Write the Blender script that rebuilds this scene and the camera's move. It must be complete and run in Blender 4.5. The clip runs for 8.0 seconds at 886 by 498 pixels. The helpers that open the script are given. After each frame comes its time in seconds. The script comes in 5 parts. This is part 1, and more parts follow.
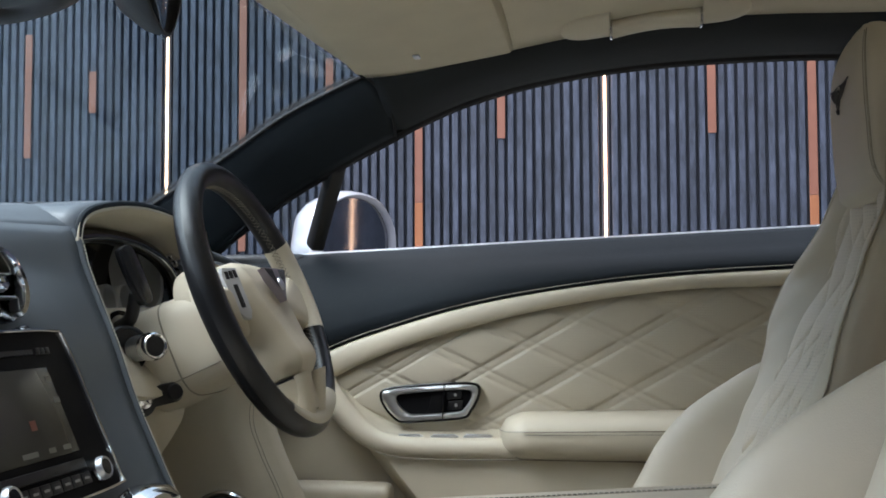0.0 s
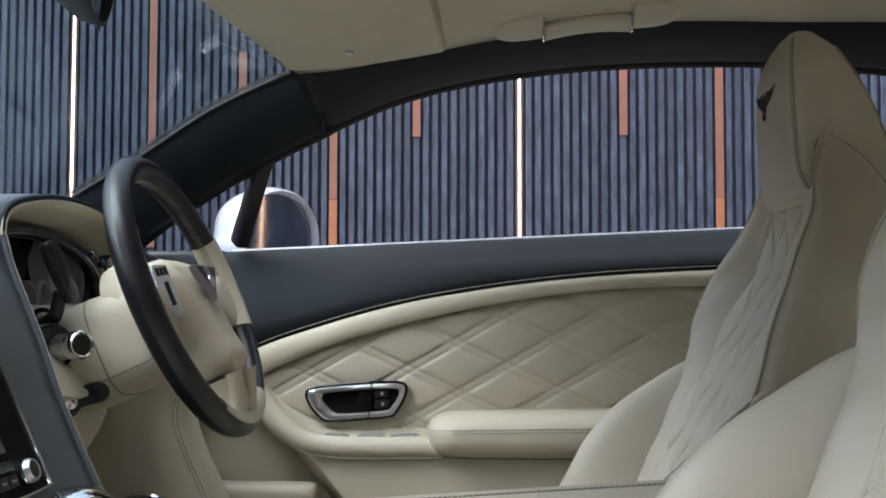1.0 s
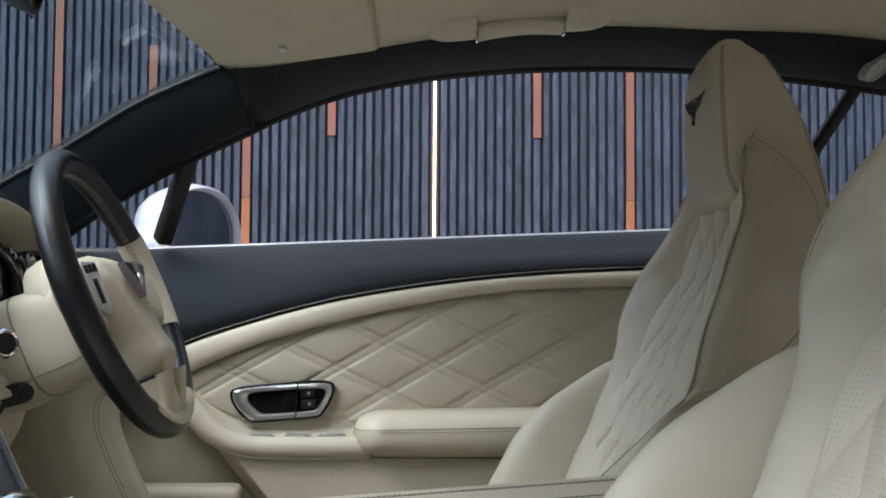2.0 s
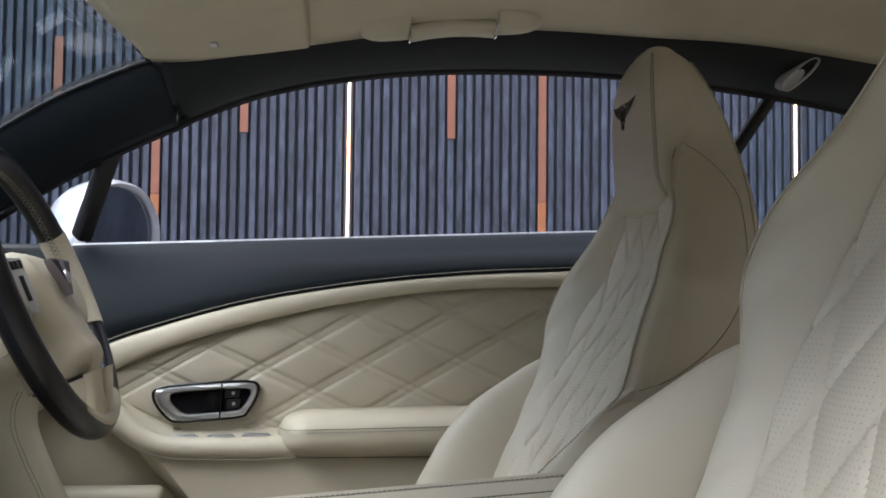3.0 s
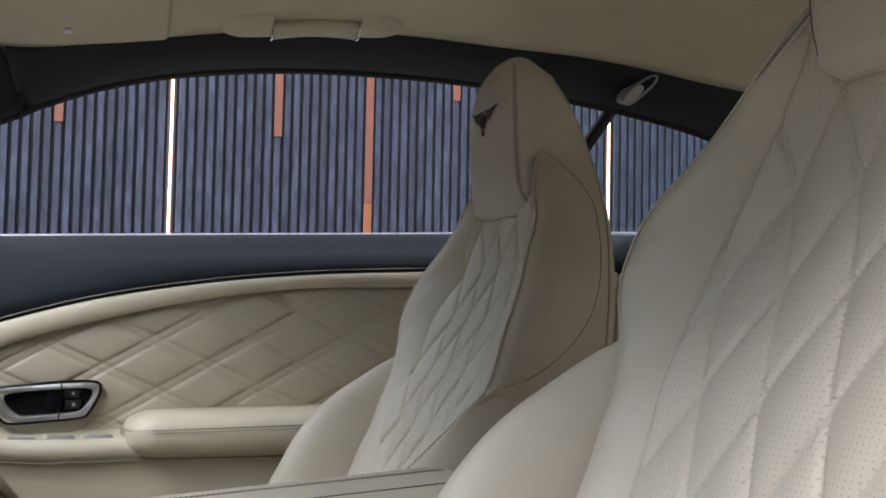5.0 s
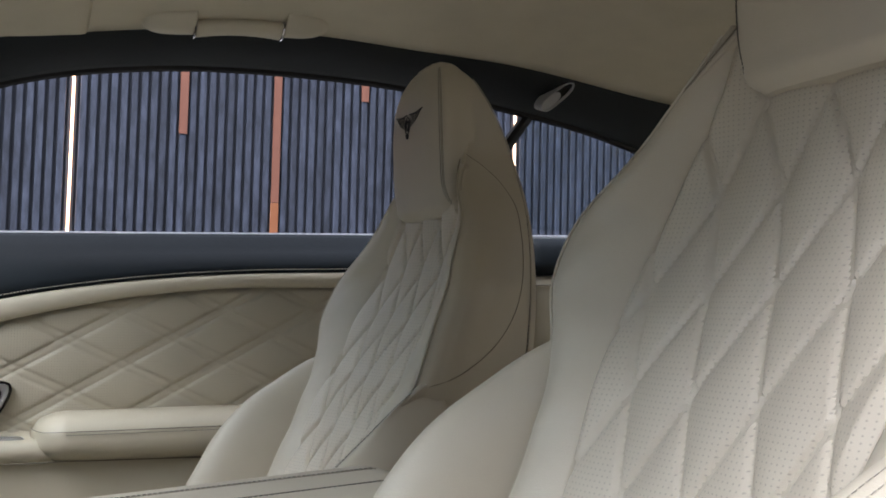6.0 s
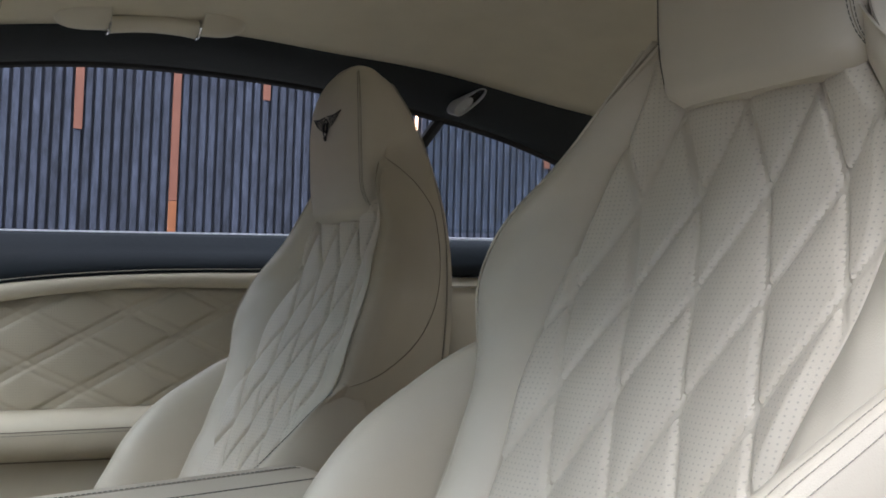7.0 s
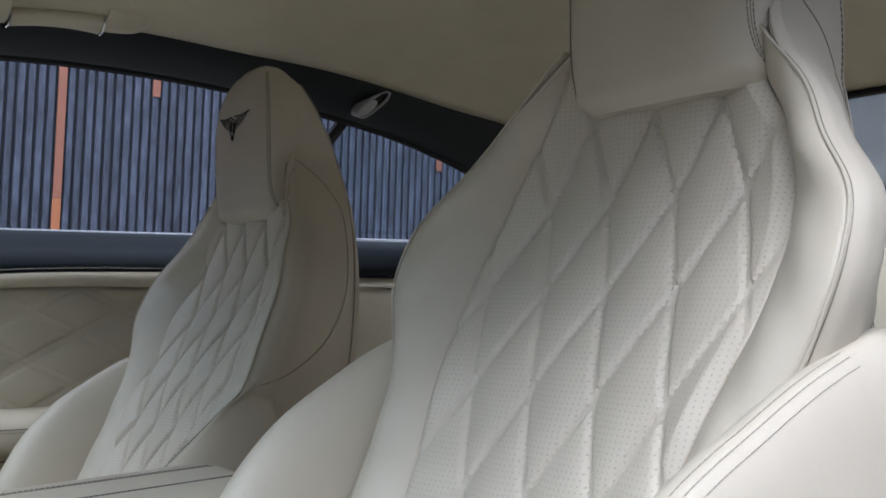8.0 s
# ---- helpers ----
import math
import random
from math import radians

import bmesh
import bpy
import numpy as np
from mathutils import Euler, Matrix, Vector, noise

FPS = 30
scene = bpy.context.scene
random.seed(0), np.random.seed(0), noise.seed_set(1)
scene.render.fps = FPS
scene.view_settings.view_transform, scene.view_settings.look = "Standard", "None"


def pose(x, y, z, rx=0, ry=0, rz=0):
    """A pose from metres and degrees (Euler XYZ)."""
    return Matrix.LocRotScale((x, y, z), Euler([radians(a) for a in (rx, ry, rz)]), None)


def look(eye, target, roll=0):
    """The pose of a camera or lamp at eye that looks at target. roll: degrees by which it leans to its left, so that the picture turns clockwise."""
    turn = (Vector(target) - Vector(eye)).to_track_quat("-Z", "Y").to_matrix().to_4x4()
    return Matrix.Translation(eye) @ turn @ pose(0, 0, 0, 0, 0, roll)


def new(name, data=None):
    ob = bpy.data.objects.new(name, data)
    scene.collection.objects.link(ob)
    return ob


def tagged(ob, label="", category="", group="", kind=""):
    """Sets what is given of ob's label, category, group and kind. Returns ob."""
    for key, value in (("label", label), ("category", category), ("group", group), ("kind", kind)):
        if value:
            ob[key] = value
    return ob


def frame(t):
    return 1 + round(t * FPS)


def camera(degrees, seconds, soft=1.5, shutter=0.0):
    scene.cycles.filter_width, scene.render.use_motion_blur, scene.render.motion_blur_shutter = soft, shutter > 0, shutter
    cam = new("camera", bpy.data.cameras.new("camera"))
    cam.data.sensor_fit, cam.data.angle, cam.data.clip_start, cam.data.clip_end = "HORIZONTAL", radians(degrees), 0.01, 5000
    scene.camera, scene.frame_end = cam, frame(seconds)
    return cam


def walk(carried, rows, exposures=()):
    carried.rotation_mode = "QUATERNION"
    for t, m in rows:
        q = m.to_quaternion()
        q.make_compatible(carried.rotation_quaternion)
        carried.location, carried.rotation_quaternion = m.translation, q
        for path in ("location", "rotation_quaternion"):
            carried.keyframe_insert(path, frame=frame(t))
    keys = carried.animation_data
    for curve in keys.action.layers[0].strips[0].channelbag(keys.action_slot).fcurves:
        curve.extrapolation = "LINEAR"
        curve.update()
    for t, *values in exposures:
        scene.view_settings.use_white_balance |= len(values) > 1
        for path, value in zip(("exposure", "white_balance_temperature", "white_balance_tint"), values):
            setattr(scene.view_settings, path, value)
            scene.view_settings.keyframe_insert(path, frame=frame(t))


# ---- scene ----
cam = camera(46.4, 8.0, soft=1.75)
PATH = [
    (0, (0.101, -0.921, 0.868), (-0.214, 1.051, 0.972), -0.2),
    (0.5, (0.083, -0.922, 0.867), (-0.142, 1.063, 0.971), -0.1),
    (1, (0.064, -0.923, 0.869), (-0.07, 1.07, 0.969), 0.1),
    (1.5, (0.045, -0.923, 0.868), (0.002, 1.074, 0.969), 0.2),
    (3, (-0.012, -0.926, 0.867), (0.221, 1.058, 0.969), 0.6),
    (3.5, (-0.031, -0.927, 0.867), (0.294, 1.044, 0.969), 0.7),
    (4, (-0.048, -0.928, 0.866), (0.366, 1.026, 0.97), 0.9),
    (4.5, (-0.067, -0.93, 0.865), (0.436, 1.003, 0.971), 1.0),
    (6, (-0.122, -0.937, 0.863), (0.653, 0.903, 0.978), 1.4),
    (6.5, (-0.14, -0.941, 0.863), (0.726, 0.859, 0.981), 1.5),
    (7, (-0.159, -0.943, 0.863), (0.8, 0.808, 0.984), 1.6),
    (7.5, (-0.178, -0.947, 0.863), (0.874, 0.75, 0.986), 1.6),
    (8, (-0.195, -0.95, 0.86), (0.949, 0.685, 0.99), 1.7),
]
EXPOSURE = 1.6
walk(cam, [(t, look(eye, target, roll)) for t, eye, target, roll in PATH], [(0, EXPOSURE + 0.12, 6150, 11), (4.5, EXPOSURE + 0.03, 6300, 15), (6.5, EXPOSURE - 0.06, 6200, 14), (8, EXPOSURE - 0.06, 5800, 13)])

# ---- daylight: overcast sky and a wide soft sun on the open side of the car ----
world = bpy.data.worlds.new("overcast_sky")
scene.world = world
world.use_nodes = True
wn = world.node_tree
sky = wn.nodes.new("ShaderNodeTexSky")
sky.sky_type, sky.sun_disc = "NISHITA", False
sky.sun_elevation, sky.sun_rotation = radians(55), radians(240)
sky.air_density, sky.dust_density, sky.ozone_density = 1.0, 2.0, 1.5
grey = wn.nodes.new("ShaderNodeHueSaturation")
grey.inputs["Saturation"].default_value = 0.32
wn.links.new(sky.outputs["Color"], grey.inputs["Color"])
wn.links.new(grey.outputs["Color"], wn.nodes["Background"].inputs["Color"])
wn.nodes["Background"].inputs["Strength"].default_value = 0.13
sun = new("sun", bpy.data.lights.new("sun", "SUN"))
sun.data.energy, sun.data.angle, sun.data.color = 1.5, radians(60), (1.0, 0.985, 0.965)
sun.matrix_world = look((-1.9, -1.1, 3.2), (0, 0, 0))


# ---- materials ----
def material(name, colour, rough=0.5, metal=0.0, spec=0.5):
    m = bpy.data.materials.new(name)
    m.use_nodes = True
    b = m.node_tree.nodes["Principled BSDF"]
    b.inputs["Base Color"].default_value = (*colour, 1)
    b.inputs["Roughness"].default_value = rough
    b.inputs["Metallic"].default_value = metal
    b.inputs["Specular IOR Level"].default_value = spec
    return m


def node(m, kind, **values):
    n = m.node_tree.nodes.new(kind)
    for key, value in values.items():
        if key in n.inputs:
            n.inputs[key].default_value = value
    return n


def link(m, a, b):
    m.node_tree.links.new(a, b)


def bsdf(m):
    return m.node_tree.nodes["Principled BSDF"]


def shade(m, colour, spread, scale, grain, depth, rough_spread=0.08):
    """Cloudy wear in colour and gloss, and a fine grain in relief, both in metres of the object."""
    b = bsdf(m)
    co = node(m, "ShaderNodeTexCoord")
    big = node(m, "ShaderNodeTexNoise", Scale=scale, Detail=4.0)
    link(m, co.outputs["Object"], big.inputs["Vector"])
    ramp = node(m, "ShaderNodeMapRange")
    ramp.inputs["From Min"].default_value, ramp.inputs["From Max"].default_value = 0.3, 0.7
    ramp.inputs["To Min"].default_value, ramp.inputs["To Max"].default_value = 1 - spread, 1 + spread
    link(m, big.outputs["Fac"], ramp.inputs["Value"])
    mul = node(m, "ShaderNodeVectorMath")
    mul.operation = "SCALE"
    mul.inputs[0].default_value = colour
    link(m, ramp.outputs["Result"], mul.inputs["Scale"])
    link(m, mul.outputs["Vector"], b.inputs["Base Color"])
    rr = node(m, "ShaderNodeMapRange")
    r0 = b.inputs["Roughness"].default_value
    rr.inputs["To Min"].default_value, rr.inputs["To Max"].default_value = r0 - rough_spread, r0 + rough_spread
    link(m, big.outputs["Fac"], rr.inputs["Value"])
    link(m, rr.outputs["Result"], b.inputs["Roughness"])
    fine = node(m, "ShaderNodeTexVoronoi", Scale=grain)
    link(m, co.outputs["Object"], fine.inputs["Vector"])
    soft = node(m, "ShaderNodeTexNoise", Scale=scale * 6, Detail=2.0)
    link(m, co.outputs["Object"], soft.inputs["Vector"])
    add = node(m, "ShaderNodeMath")
    add.operation = "MULTIPLY_ADD"
    link(m, soft.outputs["Fac"], add.inputs[0])
    add.inputs[1].default_value = 3.0
    link(m, fine.outputs["Distance"], add.inputs[2])
    bump = node(m, "ShaderNodeBump", Strength=depth, Distance=0.0006)
    link(m, add.outputs["Value"], bump.inputs["Height"])
    link(m, bump.outputs["Normal"], b.inputs["Normal"])
    return mul, bump, add


def leather(name, colour, rough=0.42, spread=0.05, depth=0.22):
    m = material(name, colour, rough)
    shade(m, colour, spread, 9.0, 900.0, depth)
    return m


def perforated(name, colour, rough, pitch, hole, row_a, row_b, clear):
    """Leather with rows of small punched holes, laid out in metres of the panel's own map."""
    m = material(name, colour, rough)
    mul, bump, add = shade(m, colour, 0.05, 9.0, 900.0, 0.25)
    uv = node(m, "ShaderNodeTexCoord")
    sc = node(m, "ShaderNodeVectorMath")
    sc.operation = "SCALE"
    sc.inputs["Scale"].default_value = 1.0 / pitch
    link(m, uv.outputs["UV"], sc.inputs[0])
    fr = node(m, "ShaderNodeVectorMath")
    fr.operation = "FRACTION"
    link(m, sc.outputs["Vector"], fr.inputs[0])
    ds = node(m, "ShaderNodeVectorMath")
    ds.operation = "DISTANCE"
    ds.inputs[1].default_value = (0.5, 0.5, 0.0)
    link(m, fr.outputs["Vector"], ds.inputs[0])
    rim = node(m, "ShaderNodeMapRange")
    rim.inputs["From Min"].default_value, rim.inputs["From Max"].default_value = hole, hole + 0.12
    link(m, ds.outputs["Value"], rim.inputs["Value"])
    rim_out = rim.outputs["Result"]
    # no holes along the quilting seams: row_a and row_b number the two families of seams over the map
    for row in (row_a, row_b):
        dot = node(m, "ShaderNodeVectorMath")
        dot.operation = "DOT_PRODUCT"
        dot.inputs[1].default_value = (row[0], row[1], 0)
        link(m, uv.outputs["UV"], dot.inputs[0])
        pin = node(m, "ShaderNodeMath")
        pin.operation = "PINGPONG"
        off = node(m, "ShaderNodeMath")
        off.operation = "ADD"
        off.inputs[1].default_value = row[2] + 40.0
        link(m, dot.outputs["Value"], off.inputs[0])
        link(m, off.outputs[0], pin.inputs[0])
        pin.inputs[1].default_value = 0.5
        lt = node(m, "ShaderNodeMath")
        lt.operation = "LESS_THAN"
        lt.inputs[1].default_value = clear
        link(m, pin.outputs[0], lt.inputs[0])
        mx = node(m, "ShaderNodeMath")
        mx.operation = "MAXIMUM"
        link(m, rim_out, mx.inputs[0])
        link(m, lt.outputs[0], mx.inputs[1])
        rim_out = mx.outputs[0]
    mix = node(m, "ShaderNodeMix")
    mix.data_type = "RGBA"
    mix.inputs["A"].default_value = (*[c * 0.72 for c in colour], 1)
    link(m, rim_out, mix.inputs["Factor"])
    link(m, mul.outputs["Vector"], mix.inputs["B"])
    link(m, mix.outputs["Result"], bsdf(m).inputs["Base Color"])
    more = node(m, "ShaderNodeMath")
    more.operation = "MULTIPLY_ADD"
    link(m, rim_out, more.inputs[0])
    more.inputs[1].default_value = 1.5
    link(m, add.outputs["Value"], more.inputs[2])
    link(m, more.outputs["Value"], bump.inputs["Height"])
    return m


CREAM = (0.58, 0.53, 0.415)
cream = leather("cream_leather", CREAM, 0.43)
cream_seat = leather("cream_seat_leather", (0.53, 0.485, 0.395), 0.42)
cream_plain = leather("cream_soft_plastic", (0.57, 0.515, 0.40), 0.5, 0.03, 0.12)
seat_perf = perforated("perforated_seat_leather", (0.575, 0.525, 0.435), 0.45, 0.0046, 0.08, (14.085, 5.798, -12.700), (14.085, -5.798, -1.272), 0.05)
driver_perf = perforated("perforated_driver_seat_leather", (0.575, 0.525, 0.435), 0.45, 0.0046, 0.10, (14.286, 6.378, -12.136), (14.286, -6.378, 0.650), 0.05)
door_perf = perforated("perforated_door_leather", (0.50, 0.455, 0.355), 0.5, 0.0042, 0.11, (5.7518, 12.3254, -9.6878), (6.6482, -11.7278, 8.5817), 0.10)
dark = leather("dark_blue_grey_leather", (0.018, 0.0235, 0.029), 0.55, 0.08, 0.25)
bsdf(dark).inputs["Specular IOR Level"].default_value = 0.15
# lighter copy of the dark leather: daylight on the dash put into its colour
lit_dash = leather("dark_leather_lit_copy", (0.110, 0.128, 0.145), 0.38, 0.08, 0.25)
fascia_black = material("matt_black_fascia", (0.007, 0.007, 0.008), 0.5, 0, 0.08)
paddle_grey = material("paddle_grey", (0.014, 0.015, 0.017), 0.26)
satin_grey = material("satin_grey_plastic", (0.52, 0.53, 0.54), 0.35)
shade(satin_grey, (0.52, 0.53, 0.54), 0.05, 30.0, 900.0, 0.08, 0.05)
black_leather = leather("black_rim_leather", (0.010, 0.011, 0.013), 0.31, 0.15, 0.25)
headlining = material("cream_headlining", (0.50, 0.46, 0.37), 0.95, 0, 0.15)
shade(headlining, (0.60, 0.55, 0.43), 0.04, 14.0, 1600.0, 0.35, 0.02)
pillar_cloth = material("black_pillar_cloth", (0.020, 0.024, 0.027), 0.75, 0, 0.3)
shade(pillar_cloth, (0.020, 0.024, 0.027), 0.1, 12.0, 1500.0, 0.3, 0.04)
rubber = material("black_rubber", (0.010, 0.010, 0.011), 0.55, 0, 0.3)
shade(rubber, (0.010, 0.010, 0.011), 0.15, 30.0, 700.0, 0.1, 0.05)
gloss_black = material("gloss_black", (0.006, 0.006, 0.007), 0.12)
satin_black = material("satin_black_plastic", (0.012, 0.012, 0.013), 0.38)
shade(satin_black, (0.012, 0.012, 0.013), 0.12, 25.0, 1300.0, 0.12, 0.05)
chrome = material("polished_chrome", (0.72, 0.72, 0.73), 0.09, 1.0)
brushed = material("satin_aluminium", (0.74, 0.75, 0.77), 0.34, 1.0)
shade(brushed, (0.74, 0.75, 0.77), 0.05, 40.0, 900.0, 0.06, 0.06)
paint = material("silver_white_paint", (0.62, 0.63, 0.68), 0.28, 0.25)
bsdf(paint).inputs["Coat Weight"].default_value = 0.6
wing_glass = material("wing_mirror_glass", (0.30, 0.31, 0.33), 0.04, 1.0)
mirror_glass = material("mirror_glass", (0.55, 0.56, 0.58), 0.03, 1.0)
thread_dark = material("dark_thread", (0.10, 0.10, 0.088), 0.7)
thread_mid = material("tonal_thread", (0.42, 0.39, 0.33), 0.7)
thread_light = material("pale_thread", (0.60, 0.57, 0.48), 0.7)
# brown for cords along seams and gaps; their shadow is put into this colour
seam_shadow = material("seam_shadow_brown", (0.24, 0.215, 0.165), 0.6)
piping = leather("cream_piping", (0.50, 0.46, 0.37), 0.45)
emblem_thread = material("embroidery_thread", (0.035, 0.035, 0.036), 0.6)
screen_glass = material("screen_glass", (0.05, 0.048, 0.042), 0.22, 0, 0.3)
screen_grey = material("screen_icon_grey", (0.13, 0.125, 0.11), 0.4)
screen_red = material("screen_icon_red", (0.16, 0.05, 0.035), 0.4)
icon_grey = material("icon_grey", (0.32, 0.32, 0.31), 0.5)
icon_red = material("icon_red", (0.28, 0.05, 0.03), 0.5)
carpet = material("beige_carpet", (0.30, 0.27, 0.21), 0.95, 0, 0.1)
shade(carpet, (0.30, 0.27, 0.21), 0.1, 20.0, 500.0, 0.6, 0.02)
copper = material("copper_strip", (0.25, 0.105, 0.07), 0.55, 0.0)
shade(copper, (0.25, 0.105, 0.07), 0.10, 7.0, 300.0, 0.05, 0.08)
copper_low = material("pale_copper_strip", (0.35, 0.135, 0.06), 0.55, 0.0)
shade(copper_low, (0.35, 0.135, 0.06), 0.10, 7.0, 300.0, 0.05, 0.08)
backing = material("wall_backing", (0.042, 0.047, 0.060), 0.8)
shade(backing, (0.042, 0.047, 0.060), 0.2, 3.0, 200.0, 0.2, 0.05)

led = material("led_strip", (1, 0.8, 0.6), 0.5)
bsdf(led).inputs["Emission Color"].default_value = (1.0, 0.58, 0.35, 1)
bsdf(led).inputs["Emission Strength"].default_value = 2.4

# charcoal cladding: long vertical streaks, small pale flecks, each slat a shade of its own
slat_mat = material("charcoal_cladding", (0.1, 0.1, 0.12), 0.62)
info = node(slat_mat, "ShaderNodeObjectInfo")
oc = node(slat_mat, "ShaderNodeTexCoord")
mp = node(slat_mat, "ShaderNodeMapping", Scale=(60.0, 60.0, 16.0))
link(slat_mat, oc.outputs["Object"], mp.inputs["Vector"])
jit = node(slat_mat, "ShaderNodeVectorMath")
jit.operation = "SCALE"
jit.inputs[0].default_value = (7.0, 3.0, 53.0)
link(slat_mat, info.outputs["Random"], jit.inputs["Scale"])
adv = node(slat_mat, "ShaderNodeVectorMath")
link(slat_mat, mp.outputs["Vector"], adv.inputs[0])
link(slat_mat, jit.outputs["Vector"], adv.inputs[1])
ns = node(slat_mat, "ShaderNodeTexNoise", Scale=0.6, Detail=6.0, Roughness=0.65)
link(slat_mat, adv.outputs["Vector"], ns.inputs["Vector"])
cr = node(slat_mat, "ShaderNodeValToRGB")
cr.color_ramp.elements[0].position, cr.color_ramp.elements[0].color = 0.34, (0.026, 0.033, 0.051, 1)
cr.color_ramp.elements[1].position, cr.color_ramp.elements[1].color = 0.70, (0.076, 0.092, 0.138, 1)
link(slat_mat, ns.outputs["Fac"], cr.inputs["Fac"])
tone = node(slat_mat, "ShaderNodeMapRange")
tone.inputs["To Min"].default_value, tone.inputs["To Max"].default_value = 0.78, 1.22
link(slat_mat, info.outputs["Random"], tone.inputs["Value"])
tm = node(slat_mat, "ShaderNodeVectorMath")
tm.operation = "SCALE"
link(slat_mat, cr.outputs["Color"], tm.inputs[0])
link(slat_mat, tone.outputs["Result"], tm.inputs["Scale"])
link(slat_mat, tm.outputs["Vector"], bsdf(slat_mat).inputs["Base Color"])
bp = node(slat_mat, "ShaderNodeBump", Strength=0.3, Distance=0.002)
link(slat_mat, ns.outputs["Fac"], bp.inputs["Height"])
link(slat_mat, bp.outputs["Normal"], bsdf(slat_mat).inputs["Normal"])

paving = material("concrete_paving", (0.24, 0.235, 0.225), 0.85)
shade(paving, (0.24, 0.235, 0.225), 0.25, 1.5, 120.0, 0.8, 0.05)


def pane_material(name, tint, gloss):
    """Clear glass: what lies behind it, tinted, under a mirror image that grows at grazing angles."""
    m = bpy.data.materials.new(name)
    m.use_nodes = True
    t = m.node_tree
    t.nodes.clear()
    out = t.nodes.new("ShaderNodeOutputMaterial")
    tr = t.nodes.new("ShaderNodeBsdfTransparent")
    tr.inputs["Color"].default_value = (*tint, 1)
    gl = t.nodes.new("ShaderNodeBsdfGlossy")
    gl.inputs["Roughness"].default_value = 0.01
    lw = t.nodes.new("ShaderNodeLayerWeight")
    lw.inputs["Blend"].default_value = 0.5
    pw = t.nodes.new("ShaderNodeMath")
    pw.operation = "POWER"
    pw.inputs[1].default_value = 5.0
    fr = t.nodes.new("ShaderNodeMath")
    fr.operation = "MULTIPLY_ADD"
    fr.inputs[1].default_value, fr.inputs[2].default_value = gloss, 0.04
    t.links.new(lw.outputs["Facing"], pw.inputs[0])
    t.links.new(pw.outputs[0], fr.inputs[0])
    mx = t.nodes.new("ShaderNodeMixShader")
    t.links.new(fr.outputs[0], mx.inputs[0])
    t.links.new(tr.outputs[0], mx.inputs[1])
    t.links.new(gl.outputs[0], mx.inputs[2])
    t.links.new(mx.outputs[0], out.inputs["Surface"])
    return m


screen_pane = pane_material("windscreen_glass", (0.86, 0.94, 0.955), 1.0)
side_pane = pane_material("side_glass", (0.90, 0.94, 0.96), 0.7)


# ---- builders ----
def thing(name, at, label, category, group="", kind=""):
    ob = new(name)
    ob.empty_display_size = 0.05
    ob.location = at
    bpy.context.view_layer.update()
    return tagged(ob, label, category, group, kind)


def part(name, bm, mat, parent=None, label="", smooth=True, solid=0.0, offset=-1.0, inside=None):
    """One mesh object from a bmesh given in world metres, under its thing. inside: a point that its faces turn away from."""
    if isinstance(bm, bpy.types.Mesh):
        me = bm
    else:
        me = bpy.data.meshes.new(name)
        bm.to_mesh(me)
        bm.free()
    if not me.materials:
        me.materials.append(mat)
    if inside is not None:
        q = Vector(inside)
        if sum(p.normal.dot(p.center - q) * p.area for p in me.polygons) < 0:
            me.flip_normals()
    if smooth:
        for p in me.polygons:
            p.use_smooth = True
        me.set_sharp_from_angle(angle=radians(38))
    ob = new(name, me)
    if parent is not None:
        ob.parent = parent
        if parent.parent is None:
            ob.matrix_parent_inverse = Matrix.Translation(parent.location).inverted()
    if label:
        ob["label"] = label
    if solid:
        s = ob.modifiers.new("thickness", "SOLIDIFY")
        s.thickness, s.offset = solid, offset
    return ob


def curve(points):
    """A smooth run through a few control values: rows (x, a, b, ...) give a function of x."""
    p = np.array(points, float)
    xs, ys = p[:, 0], p[:, 1:]
    d = np.gradient(ys, xs, axis=0)

    def at(x):
        x = min(max(x, xs[0]), xs[-1])
        i = min(max(int(np.searchsorted(xs, x)) - 1, 0), len(xs) - 2)
        h = xs[i + 1] - xs[i]
        t = (x - xs[i]) / h
        v = ((2 * t**3 - 3 * t**2 + 1) * ys[i] + (t**3 - 2 * t**2 + t) * h * d[i]
             + (-2 * t**3 + 3 * t**2) * ys[i + 1] + (t**3 - t**2) * h * d[i + 1])
        return float(v[0]) if len(v) == 1 else v
    return at


def smooth_run(points, n, closed=False):
    """Points along a Catmull-Rom run through a few corners."""
    p = [Vector(q) for q in points]
    k = len(p)
    out = []
    spans = k if closed else k - 1
    for j in range(n if closed else n + 1):
        f = j / n * spans
        i = min(int(f), spans - 1)
        t = f - i
        def get(a):
            return p[a % k] if closed else p[min(max(a, 0), k - 1)]
        a, b, c, d = get(i - 1), get(i), get(i + 1), get(i + 2)
        out.append(0.5 * (2 * b + (c - a) * t + (2 * a - 5 * b + 4 * c - d) * t * t + (3 * b - a - 3 * c + d) * t**3))
    return out


